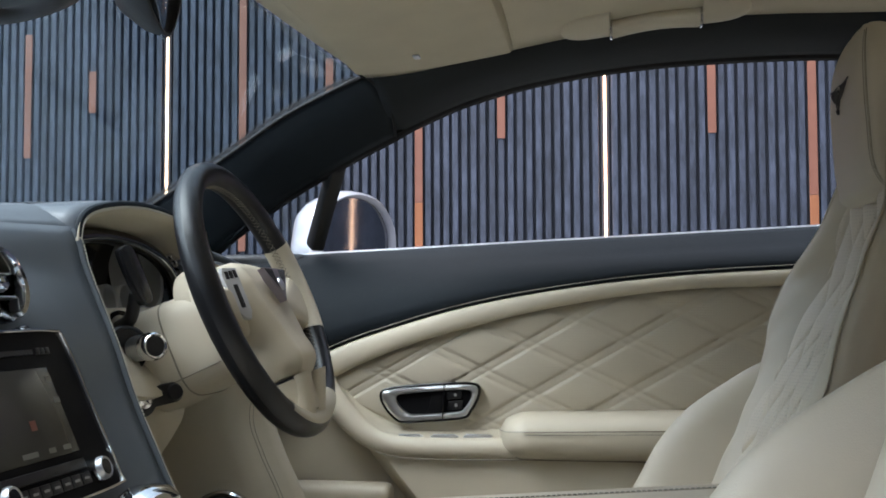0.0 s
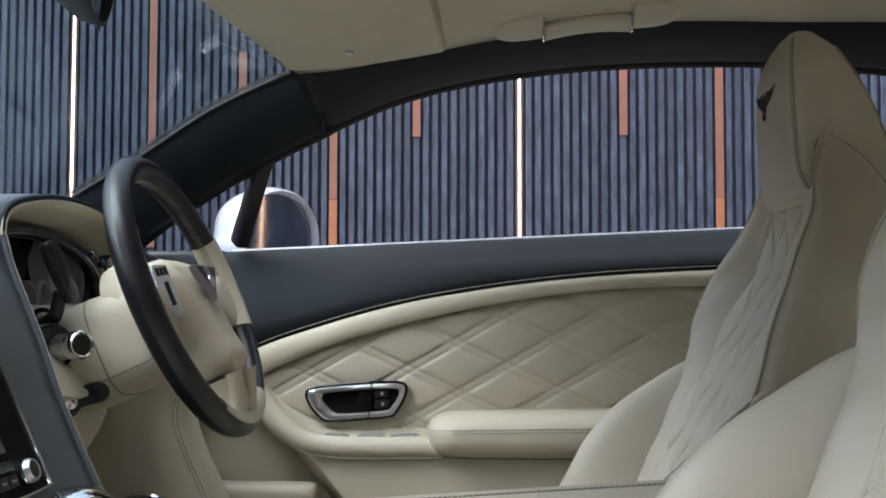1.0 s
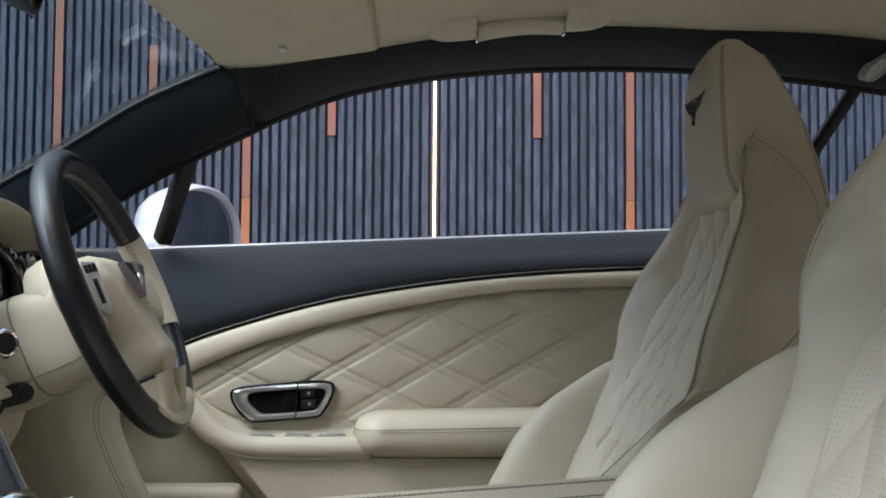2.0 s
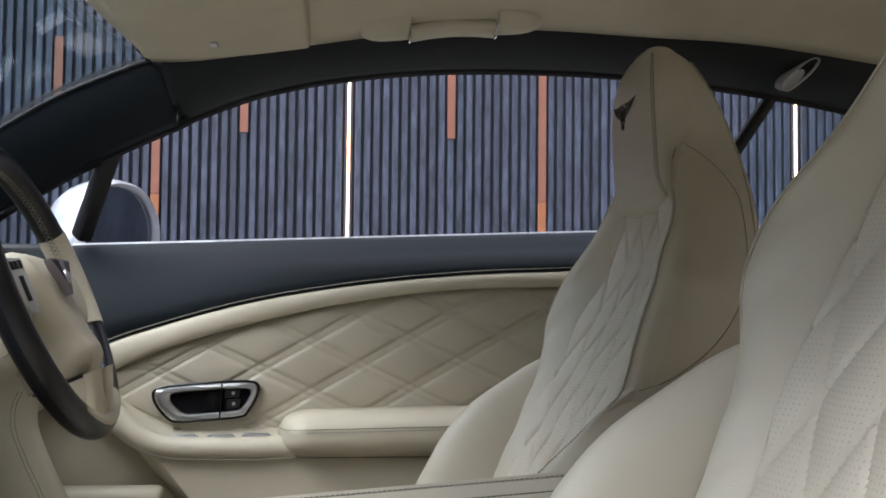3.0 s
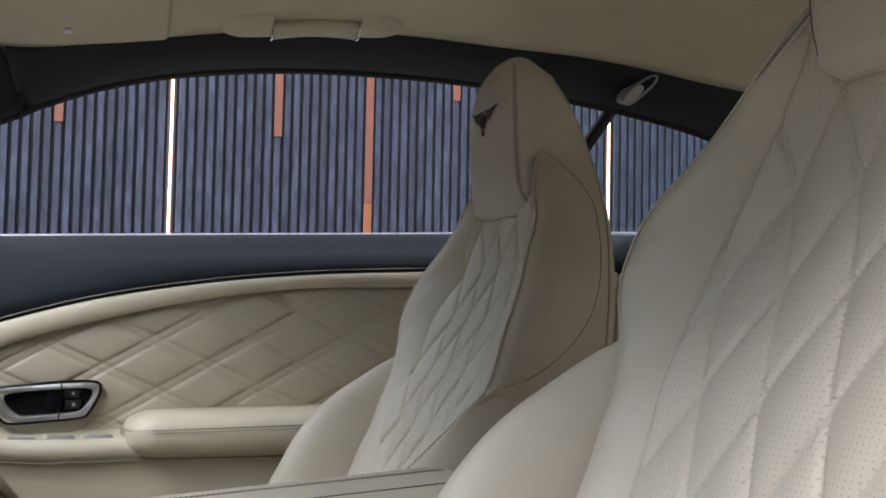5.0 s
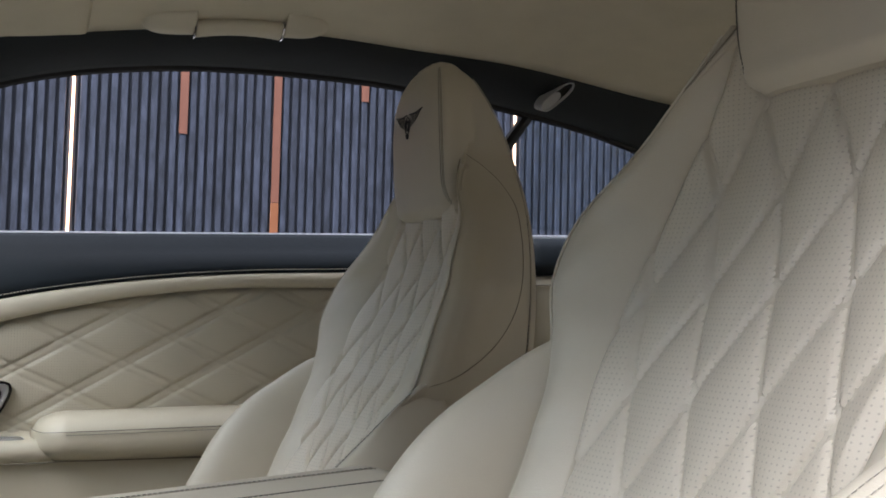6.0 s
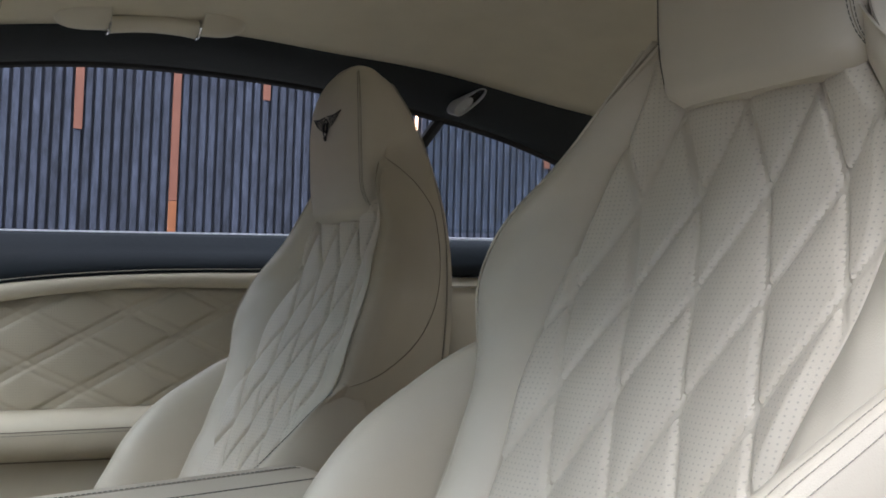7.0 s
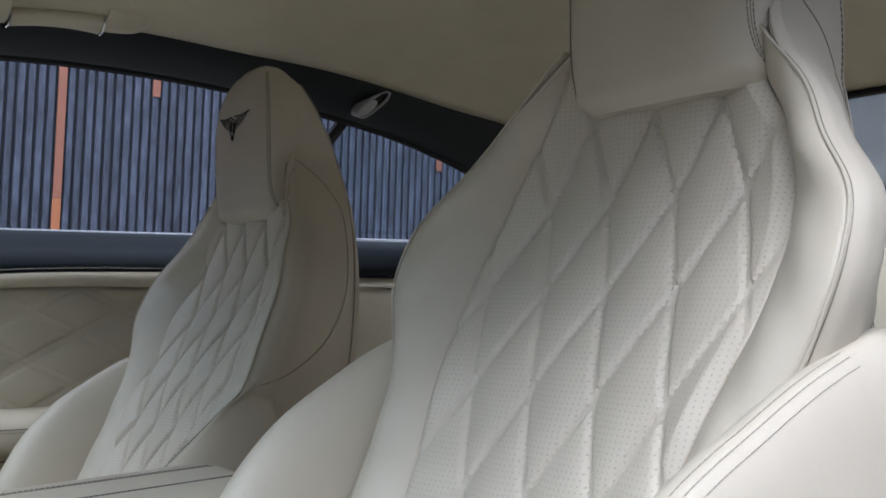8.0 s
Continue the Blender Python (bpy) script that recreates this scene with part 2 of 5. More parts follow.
def sheet(fn, nu, nv, wrap=False, uv=None, flip=False):
    """A grid of faces over fn(a, b), a and b from 0 to 1."""
    bm = bmesh.new()
    rows = [[bm.verts.new(fn(i / nu, j / nv)) for j in range(nv + 1)] for i in range(nu if wrap else nu + 1)]
    layer = bm.loops.layers.uv.new("map") if uv else None
    for i in range(nu):
        for j in range(nv):
            a, b = rows[i], rows[(i + 1) % len(rows)]
            vs = [a[j], b[j], b[j + 1], a[j + 1]]
            if flip:
                vs.reverse()
            try:
                f = bm.faces.new(vs)
            except ValueError:
                continue
            if uv:
                pos = [(i / nu, j / nv), ((i + 1) / nu, j / nv), ((i + 1) / nu, (j + 1) / nv), (i / nu, (j + 1) / nv)]
                if flip:
                    pos.reverse()
                for lp, q in zip(f.loops, pos):
                    lp[layer].uv = uv(*q)
    return bm


def tube(points, r, n=8, closed=False, flat=1.0):
    """A round rod along a run of points."""
    bm = bmesh.new()
    p = [Vector(q) for q in points]
    k = len(p)
    rings = []
    up = None
    for i in range(k):
        a = p[(i - 1) % k] if closed or i else p[i]
        b = p[(i + 1) % k] if closed or i < k - 1 else p[i]
        d = (b - a).normalized()
        if up is None:
            up = Vector((0, 0, 1)) if abs(d.z) < 0.9 else Vector((0, 1, 0))
        side = d.cross(up).normalized()
        up = side.cross(d).normalized()
        rr = r(i / max(k - 1, 1)) if callable(r) else r
        rings.append([bm.verts.new(p[i] + rr * (math.cos(2 * math.pi * j / n) * side + flat * math.sin(2 * math.pi * j / n) * up)) for j in range(n)])
    for i in range(k if closed else k - 1):
        a, b = rings[i], rings[(i + 1) % k]
        for j in range(n):
            bm.faces.new((a[j], a[(j + 1) % n], b[(j + 1) % n], b[j]))
    if not closed:
        bm.faces.new(list(reversed(rings[0])))
        bm.faces.new(rings[-1])
    bmesh.ops.recalc_face_normals(bm, faces=bm.faces)
    return bm


def dashes(points, step=0.0042, length=0.0030, r=0.00045, lift=(0, 0, 0)):
    """A row of stitches along a run of points, as one mesh."""
    p = [Vector(q) + Vector(lift) for q in points]
    seg = [0.0]
    for a, b in zip(p, p[1:]):
        seg.append(seg[-1] + (b - a).length)
    def at(s):
        i = min(max(int(np.searchsorted(seg, s)) - 1, 0), len(p) - 2)
        w = (s - seg[i]) / max(seg[i + 1] - seg[i], 1e-9)
        return p[i].lerp(p[i + 1], w)
    verts, faces = [], []
    s = 0.0
    while s + length < seg[-1]:
        a, b = at(s), at(s + length)
        d = (b - a).normalized()
        x = d.cross(Vector((0.31, 0.53, 0.79))).normalized() * r
        y = d.cross(x).normalized() * r
        k = len(verts)
        for q in (a, b):
            verts += [q + x, q + y, q - x, q - y]
        for j in range(4):
            faces.append((k + j, k + (j + 1) % 4, k + 4 + (j + 1) % 4, k + 4 + j))
        faces += [(k + 3, k + 2, k + 1, k), (k + 4, k + 5, k + 6, k + 7)]
        s += step
    me = bpy.data.meshes.new("stitching")
    me.from_pydata([tuple(v) for v in verts], [], faces)
    return me


def block(size, at=(0, 0, 0), bevel=0.004, seg=2, turn=None):
    """A box with rounded edges."""
    bm = bmesh.new()
    bmesh.ops.create_cube(bm, size=1.0)
    bmesh.ops.scale(bm, vec=size, verts=bm.verts)
    if bevel:
        bmesh.ops.bevel(bm, geom=list(bm.edges), offset=bevel, segments=seg, affect="EDGES", profile=0.5)
    m = Matrix.Translation(at) @ (turn.to_4x4() if turn else Matrix.Identity(4))
    bm.transform(m)
    return bm


def lathe(profile, frame_m, n=40):
    """A turned form: profile rows (radius, height) about the z axis of frame_m."""
    k = len(profile) - 1
    def fn(a, b):
        r, h = profile[min(int(round(b * k)), k)]
        return frame_m @ Vector((r * math.cos(2 * math.pi * a), r * math.sin(2 * math.pi * a), h))
    bm = sheet(fn, n, k, wrap=True)
    bmesh.ops.remove_doubles(bm, verts=bm.verts, dist=1e-6)
    bmesh.ops.recalc_face_normals(bm, faces=bm.faces)
    return bm


def plate(outline, frame_m, h0, h1, bevel=0.0):
    """A flat outline (x, y in frame_m) with thickness from h0 to h1."""
    bm = bmesh.new()
    low = [bm.verts.new(frame_m @ Vector((x, y, h0))) for x, y in outline]
    top = [bm.verts.new(frame_m @ Vector((x, y, h1))) for x, y in outline]
    n = len(outline)
    bm.faces.new(list(reversed(low)))
    cap = bm.faces.new(top)
    for i in range(n):
        bm.faces.new((low[i], low[(i + 1) % n], top[(i + 1) % n], top[i]))
    bmesh.ops.recalc_face_normals(bm, faces=bm.faces)
    if bevel:
        bmesh.ops.bevel(bm, geom=list(cap.edges), offset=bevel, segments=2, affect="EDGES", profile=0.5)
    return bm


def hoop(outer, inner, frame_m, h0, h1, crown=0.0):
    """A flat ring between two outlines of equal length, with a crowned top."""
    n = len(outer)
    def fn(a, b):
        i = int(round(a * n)) % n
        o, q = Vector(outer[i]), Vector(inner[i])
        k = [(0, h0), (0, h1), (0.15, h1 + crown * 0.7), (0.5, h1 + crown), (0.85, h1 + crown * 0.7), (1, h1), (1, h0)][int(round(b * 6))]
        p = o.lerp(q, k[0])
        return frame_m @ Vector((p.x, p.y, k[1]))
    bm = sheet(fn, n, 6, wrap=True)
    bmesh.ops.recalc_face_normals(bm, faces=bm.faces)
    return bm


def basis(origin, x, y, z):
    m = Matrix((Vector(x), Vector(y), Vector(z))).transposed().to_4x4()
    m.translation = origin
    return m


# ---- ground and cladding wall ----
ground = tagged(part("ground", block((60, 60, 0.1), (0, 0, -0.05), 0), paving, smooth=False), "pale grey concrete yard", "ground", kind="structure")
WALL_Y, PITCH, LED_X = 3.49, 0.0402, 0.095
wall = tagged(part("wall_1", block((12.0, 0.16, 3.4), (0.6, WALL_Y + 0.105, 1.7), 0), backing, smooth=False),
              "tall wall clad in charcoal vertical slats", "wall", kind="structure")
# three unseen plain walls, added to hold back low sky light
tagged(part("wall_blocker_rear", block((0.16, 12.0, 4.6), (5.2, -2.4, 2.3), 0), backing, smooth=False), "unseen plain dark wall added to block low light from behind the car", "wall", kind="structure")
tagged(part("wall_blocker_side", block((12.0, 0.16, 3.4), (-0.8, -5.0, 1.7), 0), backing, smooth=False), "unseen plain dark wall added to block low light from the open side", "wall", kind="structure")
tagged(part("wall_blocker_front", block((0.16, 12.0, 2.6), (-6.6, -2.4, 1.3), 0), backing, smooth=False), "unseen plain dark wall added to block low light from ahead of the car", "wall", kind="structure")
slat_bm = bmesh.new()
ring = [(-0.0130, 0.022), (-0.0130, 0.003), (-0.0108, 0.0), (0.0108, 0.0), (0.0130, 0.003), (0.0130, 0.022)]
lo = [slat_bm.verts.new((x, y, 0.02)) for x, y in ring]
hi = [slat_bm.verts.new((x, y, 3.38)) for x, y in ring]
for i in range(5):
    slat_bm.faces.new((lo[i], lo[i + 1], hi[i + 1], hi[i]))
slat_bm.faces.new(lo)
slat_bm.faces.new(list(reversed(hi)))
bmesh.ops.recalc_face_normals(slat_bm, faces=slat_bm.faces)
slat_me = bpy.data.meshes.new("slat")
slat_bm.to_mesh(slat_me)
slat_bm.free()
slat_me.materials.append(slat_mat)
LEDS = (-98, -49, 0, 50, 99)
for k in range(-130, 150):
    if k in LEDS:
        continue
    s = new("slat", slat_me)
    s.parent = wall
    s.location = (LED_X + k * PITCH, WALL_Y + random.uniform(0, 0.0025), 0)
for k in LEDS:
    x = LED_X + k * PITCH
    lamp = thing("light_strip", (x, WALL_Y + 0.01, 0), "glowing warm white light strip set between wall slats", "light strip", "light strips in the wall")
    part("channel", block((0.034, 0.018, 3.34), (x, WALL_Y + 0.016, 1.7), 0.001, 1), backing, lamp)
    part("diffuser", block((0.010, 0.010, 3.34), (x, WALL_Y + 0.0035, 1.7), 0.002, 2), led, lamp, "glowing diffuser")
# copper strips over single slats: slat number, foot, top, and whether the foot is a paler piece
for k, z0, z1, pale in ((-66, 1.545, 2.125, 0), (-58.5, 1.747, 1.94, 0), (-40, 1.10, 3.38, 0), (-30, 1.58, 1.956, 0), (-20.5, 0.6, 3.38, 1),
                        (-11, 1.575, 2.3, 0), (11, 1.573, 2.35, 0), (20.8, 0.6, 3.38, 1), (30.7, 1.79, 2.4, 0), (69, 1.62, 2.3, 0)):
    x = LED_X + round(k) * PITCH
    strip = thing("copper_strip", (x, WALL_Y, z0), "copper coloured strip laid over a wall slat", "wall strip", "copper strips on the wall")
    if pale:
        part("lower_piece", block((0.0345, 0.006, 1.304 - z0), (x, WALL_Y - 0.002, (z0 + 1.304) / 2), 0.001, 1), copper_low, strip, "paler copper lower piece")
        z0 = 1.306
    part("upper_piece", block((0.0345, 0.006, z1 - z0), (x, WALL_Y - 0.002, (z0 + z1) / 2), 0.001, 1), copper, strip)

# ---- shell of the car: roof lining, pillars, glass, floor ----
roof_edge = curve([(-0.30, 0.612, 1.214), (-0.23, 0.61, 1.213), (-0.126, 0.59, 1.223), (-0.04, 0.58, 1.237), (0.075, 0.57, 1.254), (0.256, 0.55, 1.266),
                   (0.47, 0.55, 1.263), (0.602, 0.55, 1.260), (0.88, 0.55, 1.230), (1.0, 0.55, 1.218), (1.3, 0.55, 1.15), (1.7, 0.54, 1.03)])
glass_top = curve([(-0.235, 0.70, 1.137), (-0.14, 0.68, 1.170), (-0.049, 0.665, 1.191), (0.039, 0.655, 1.204), (0.164, 0.65, 1.216), (0.307, 0.645, 1.220),
                   (0.448, 0.645, 1.218), (0.632, 0.65, 1.204), (0.892, 0.67, 1.167), (1.05, 0.69, 1.125), (1.25, 0.74, 1.045), (1.36, 0.78, 0.99)])
screen_edge = curve([(-0.86, 0.75, 0.905), (-0.668, 0.72, 1.027), (-0.517, 0.69, 1.107), (-0.411, 0.66, 1.164), (-0.272, 0.62, 1.217)])
post_edge = curve([(-0.66, 0.81, 0.887), (-0.554, 0.79, 0.974), (-0.446, 0.77, 1.043), (-0.338, 0.735, 1.095), (-0.235, 0.70, 1.137)])


def sill_z(x):
    return 0.976 + 0.0427 * (x - 0.1)


def roof_point(a, b):
    x = -0.262 + a * 1.95
    yb, zb = roof_edge(x)
    v = 2 * b - 1
    x -= 0.06 * (1 - v * v) * (1 - a)
    return (x, v * yb, zb + 0.055 * (1 - abs(v) ** 2.4) * min(1.0, 0.35 + a * 3))


ceiling = tagged(part("ceiling", sheet(lambda a, b: roof_point(a * 0.764, b), 64, 40), headlining, solid=0.012, inside=(0.5, 0.0, 6.0)), "cream suede roof lining of the car", "roof lining", kind="structure")
skin = part("roof_skin", sheet(lambda a, b: Vector(roof_point(a * 0.77, b)) + Vector((0, (2 * b - 1) * 0.14, 0.055)), 40, 20), paint, solid=0.004, inside=(0.5, 0.0, -3.0))
tagged(skin, "silver painted outer roof panel of the car", "car roof", kind="structure")

for sd, tag in ((1, "driver"), (-1, "passenger")):
    def rail(a, b):
        x = -0.252 + a * 1.6
        y0, z0 = roof_edge(x)
        y1, z1 = glass_top(x)
        x1 = x + 0.017 * (1 - min(a * 4, 1))
        f = 4 * b * (1 - b)
        return (x + (x1 - x) * b, sd * (y0 - 0.004 + (y1 - y0 + 0.004) * b - 0.012 * f), z0 + 0.004 + (z1 + 0.010 - z0 - 0.004) * b - 0.006 * f)
    tagged(part("trim_roof_rail", sheet(rail, 90, 10, flip=sd < 0), pillar_cloth, solid=0.03, inside=(-0.2, sd * 3.0, 2.5), offset=-1), "black cloth trim along the roof rail over the side glass", "roof rail trim", kind="structure")

    def post(a, b):
        xs = -0.84 + a * (0.84 - 0.268)
        ys, zs = screen_edge(xs)
        xp = -0.655 + a * (0.655 - 0.238)
        yp, zp = post_edge(xp)
        f = 4 * b * (1 - b)
        return (xs + (xp - xs) * b + 0.014 * f, sd * (ys + (yp - ys) * b - 0.016 * f), zs + (zp - zs) * b + 0.004 * f)
    tagged(part("trim_windscreen_pillar", sheet(post, 40, 12, flip=sd < 0), dark, solid=0.03, inside=(-0.2, sd * 3.0, 2.5), offset=-1), "dark grey leather trimmed windscreen pillar", "pillar", kind="structure")
    seam = [Vector(post(1.0, b / 12)) + Vector((0.003, -sd * 0.001, 0)) for b in range(13)]
    tagged(part("trim_pillar_seam", tube(seam, 0.0022, 6), rubber), "black gap between two pillar trims", "trim gap", kind="structure")
    # rubber seals along the glass and the windscreen
    edge = [Vector(post(a / 30, 1.0)) for a in range(31)] + [Vector(rail(a / 70, 1.0)) for a in range(1, 71)]
    tagged(part("trim_side_seal", tube([p + Vector((0, sd * 0.011, 0.002)) for p in edge], 0.0085, 8), rubber), "black rubber seal round the side window", "window seal", kind="structure")
    wedge = [Vector(post(a / 30, 0.0)) + Vector((-0.002, 0, 0.000)) for a in range(31)] + [Vector(roof_point(0, (1 + sd * v) / 2)) + Vector((-0.002, 0, 0.002)) for v in (0.96, 0.90)]
    tagged(part("trim_windscreen_seal", tube(wedge, 0.0035, 8), rubber), "black rubber edge of the windscreen", "window seal", kind="structure")


# windscreen, one bowed pane from the cowl to the roof
def windscreen(a, b):
    v = 2 * b - 1
    yb, zb = screen_edge(-0.84 + a * 0.565)
    return (-0.845 + a * 0.565 - 0.16 * (1 - v * v) * (1 - 0.55 * a), v * (yb + 0.005), zb + 0.006 + 0.035 * (1 - v * v) * a)


front_pane = part("pane", sheet(windscreen, 24, 36), screen_pane, solid=0.005)
front_pane.visible_shadow = False
window_1 = tagged(new("window_1"), "bowed clear windscreen above the dashboard", "windscreen", kind="structure")
front_pane.parent = window_1

# rear windscreen from the roof's end down to the parcel shelf
def rear_screen(a, b):
    v = 2 * b - 1
    p, q = Vector(roof_point(0.764, b)), Vector((1.82 + 0.04 * (1 - v * v), v * 0.62, 0.985))
    return p.lerp(q, a) + Vector((0, 0, 0.03 * math.sin(math.pi * a) + 0.004))


window_4 = tagged(new("window_4"), "sloping rear windscreen behind the rear seats", "rear windscreen", kind="structure")
back_pane = part("pane", sheet(rear_screen, 16, 24), side_pane, window_4, solid=0.005)
back_pane.visible_shadow = False
part("seal", tube([Vector(roof_point(0.764, b / 24)) + Vector((0.004, 0, -0.004)) for b in range(25)], 0.007, 8), rubber, window_4)
tagged(part("wall_parcel_shelf", block((0.40, 1.40, 0.05), (1.80, 0, 0.955), 0.01), dark, smooth=False), "dark shelf under the rear windscreen", "parcel shelf", kind="structure")
for sd in (1, -1):
    def rear_pillar(a, b):
        x = 1.21 + 0.60 * a
        p, q = Vector((x, sd * 0.545, 1.17 - 0.19 * a)), Vector((x, sd * 0.80, sill_z(x)))
        return p.lerp(q, b) + Vector((0, 0, 0.03 * math.sin(math.pi * b)))
    tagged(part("trim_rear_pillar", sheet(rear_pillar, 12, 8), pillar_cloth, solid=0.02, inside=(1.4, sd * 3.0, 2.5)), "black cloth rear roof pillar", "pillar", kind="structure")

# rear side window of the driver's side, with its leaning black division bar
def bar_line(t):
    return Vector((0.712, 0.672, 1.206)).lerp(Vector((0.60, 0.80, 0.985)), t)


window_2 = tagged(new("window_2"), "fixed rear side window with a leaning black bar", "window", kind="structure")


def rear_pane(a, b):
    low = bar_line(1 - b)
    x = low.x + 0.012 + a * (1.33 - low.x) * (1 - 0.45 * b)
    yt, zt = glass_top(x)
    zb = sill_z(x) + 0.01
    return (x, 0.80 + (yt + 0.008 - 0.80) * b, zb + max(zt + 0.01 - zb, 0.01) * b)


rp = part("pane", sheet(rear_pane, 20, 12), side_pane, window_2, solid=0.004)
rp.visible_shadow = False
part("division_bar", tube([bar_line(t / 8) for t in range(9)], 0.016, 8, flat=0.6), rubber, window_2)
# the fixed front corner light and its post
q0, q1 = Vector((-0.408, 0.822, 0.952)), Vector((-0.352, 0.762, 1.088))
window_3 = tagged(new("window_3"), "small fixed corner window behind the windscreen pillar", "window", kind="structure")
part("post", block((0.026, 0.03, 0.187), q0.lerp(q1, 0.675), 0.006, 2, (q1 - q0).to_track_quat("Z", "Y").to_matrix()), satin_black, window_3)


def corner_pane(a, b):
    x0 = -0.66 + 0.24 * a
    zt = post_edge(x0)[1] + 0.004
    x = x0 + (0.05 * a) * b
    return (x, 0.825 + (0.775 - 0.825) * b, 0.945 + (zt - 0.945 + 0.012) * b)


cp = part("pane", sheet(corner_pane, 10, 6), side_pane, window_3, solid=0.004)
cp.visible_shadow = False

# floor pan, bulkheads and lower sides that close the cabin
floor = tagged(part("floor", block((2.6, 1.66, 0.06), (0.35, 0, 0.30), 0.01), carpet, smooth=False), "beige carpeted floor of the cabin", "floor", kind="structure")
tagged(part("wall_front_bulkhead", block((0.05, 1.66, 0.62), (-0.93, 0, 0.60), 0.01), carpet, smooth=False), "carpeted bulkhead ahead of the footwells", "bulkhead", kind="structure")
tagged(part("wall_rear_bulkhead", block((0.05, 1.50, 0.74), (1.62, 0, 0.66), 0.02), cream, smooth=False), "cream leather bulkhead behind the rear seats", "bulkhead", kind="structure")
tagged(part("wall_underbody", block((2.7, 1.7, 0.27), (0.35, 0, 0.135), 0.03), satin_black, smooth=False), "black underbody and side sills of the car", "underbody", kind="structure")


def outer_side(sd, x0, x1):
    def fn(a, b):
        x = x0 + (x1 - x0) * a
        return (x, sd * (0.90 + 0.06 * math.sin(math.pi * b)), 0.24 + (sill_z(x) - 0.018 - 0.24) * b)
    return sheet(fn, 20, 14, flip=sd > 0)


tagged(part("wall_body_side", outer_side(1, -0.95, 1.65), paint, solid=0.004, inside=(0.4, 0.0, 0.5)), "silver painted outer body side of the car", "car body", kind="structure")
tagged(part("wall_body_quarter", outer_side(-1, 0.92, 1.65), paint, solid=0.004, inside=(0.4, 0.0, 0.5)), "silver painted rear quarter beside the open door", "car body", kind="structure")


# rear side trim behind the driver's door: dark rail above, cream panel below
def rear_rail(sd):
    def fn(a, b):
        x = 0.778 + 0.832 * a
        y, dz = [(0.90, -0.006), (0.85, 0.0), (0.825, -0.006), (0.81, -0.022), (0.80, -0.05), (0.797, -0.075)][int(round(b * 5))]
        return (x, sd * y, sill_z(x) + dz)
    return sheet(fn, 16, 5, flip=sd < 0)


for sd in (1, -1):
    x0 = 0.778
    tagged(part("trim_rear_sill", tube([(x0 + 0.82 * t / 12, sd * 0.846, sill_z(x0 + 0.82 * t / 12) - 0.0050) for t in range(13)], 0.0085, 8), brushed), "bright satin strip under the rear side window", "sill strip", kind="structure")
    tagged(part("trim_rear_rail", rear_rail(sd), dark, solid=0.01, inside=(1.2, sd * 4.0, 0.6)), "dark leather rail under the rear side window", "rear side trim", kind="structure")
    tagged(part("trim_rear_panel", sheet(lambda a, b: (x0 + 0.82 * a, sd * (0.80 - 0.012 * math.sin(math.pi * b)), 0.34 + (sill_z(x0 + 0.82 * a) - 0.078 - 0.34) * b), 12, 12, flip=sd > 0), cream, solid=0.02, inside=(1.2, sd * 4.0, 0.6)),
           "cream leather panel beside the rear seat", "rear side trim", kind="structure")
    tagged(part("trim_rear_seam", tube([(x0 + 0.82 * t / 10, sd * 0.797, sill_z(x0 + 0.82 * t / 10) - 0.095) for t in range(11)], 0.0016, 6), seam_shadow), "fine seam across the rear side panel", "seam", kind="structure")

# ---- driver's door ----
door = thing("driver_door", (0.1, 0.80, 0.34), "closed driver's door with dark leather top and quilted cream panel", "car door")
stitch_z = curve([(-0.66, 0.60), (-0.55, 0.675), (-0.45, 0.742), (-0.356, 0.793), (-0.25, 0.830), (-0.155, 0.857), (0.03, 0.892), (0.21, 0.912), (0.39, 0.922), (0.78, 0.932)])
band_z = curve([(-0.66, 0.56), (-0.5, 0.66), (-0.40, 0.717), (-0.328, 0.757), (-0.25, 0.790), (-0.108, 0.832), (0.031, 0.863), (0.2, 0.886), (0.38, 0.893), (0.78, 0.900)])


def door_top(a, b):
    x = -0.70 + 1.475 * a
    zs, zl = sill_z(x), stitch_z(x)
    k = b * 8
    rows = [(0.90, zs - 0.008), (0.862, zs - 0.001), (0.838, zs), (0.824, zs - 0.006), (0.812, zs - 0.022)]
    if k <= 4:
        i = int(round(k))
        return (x, rows[i][0], rows[i][1])
    f = (k - 4) / 4
    return (x, 0.812 - 0.042 * f - 0.010 * math.sin(math.pi * f), zs - 0.022 + (zl - zs + 0.022) * f)


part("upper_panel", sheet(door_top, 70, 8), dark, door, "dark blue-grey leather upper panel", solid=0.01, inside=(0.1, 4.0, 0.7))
line = [Vector((x, 0.7685, stitch_z(x) + 0.004)) for x in np.linspace(-0.5, 0.77, 120)]
part("stitching", dashes(line, 0.0048, 0.0034, 0.0008), thread_light, door, "pale stitching on the dark edge", smooth=False)


def band(a, b):
    x = -0.55 + 1.325 * a
    z0, z1 = stitch_z(x) - 0.0015, band_z(x)
    f = max(4 * b * (1 - b), 0) ** 0.6
    return (x, 0.7725 - 0.008 * f, z0 + (z1 - z0) * b)


part("upper_roll", sheet(band, 90, 12), cream, door, "padded cream roll", solid=0.008, inside=(0.1, 4.0, 0.7))

# quilted panel: diamonds along two slanting families of seams
QA, QB = Vector((0.0785, 0.0445)), Vector((0.0825, -0.0385))
QDET = QA.x * QB.y - QA.y * QB.x
quilt_low = curve([(-0.36, 0.702), (-0.31, 0.680), (-0.27, 0.650), (-0.235, 0.640), (-0.20, 0.640), (0.78, 0.660)])


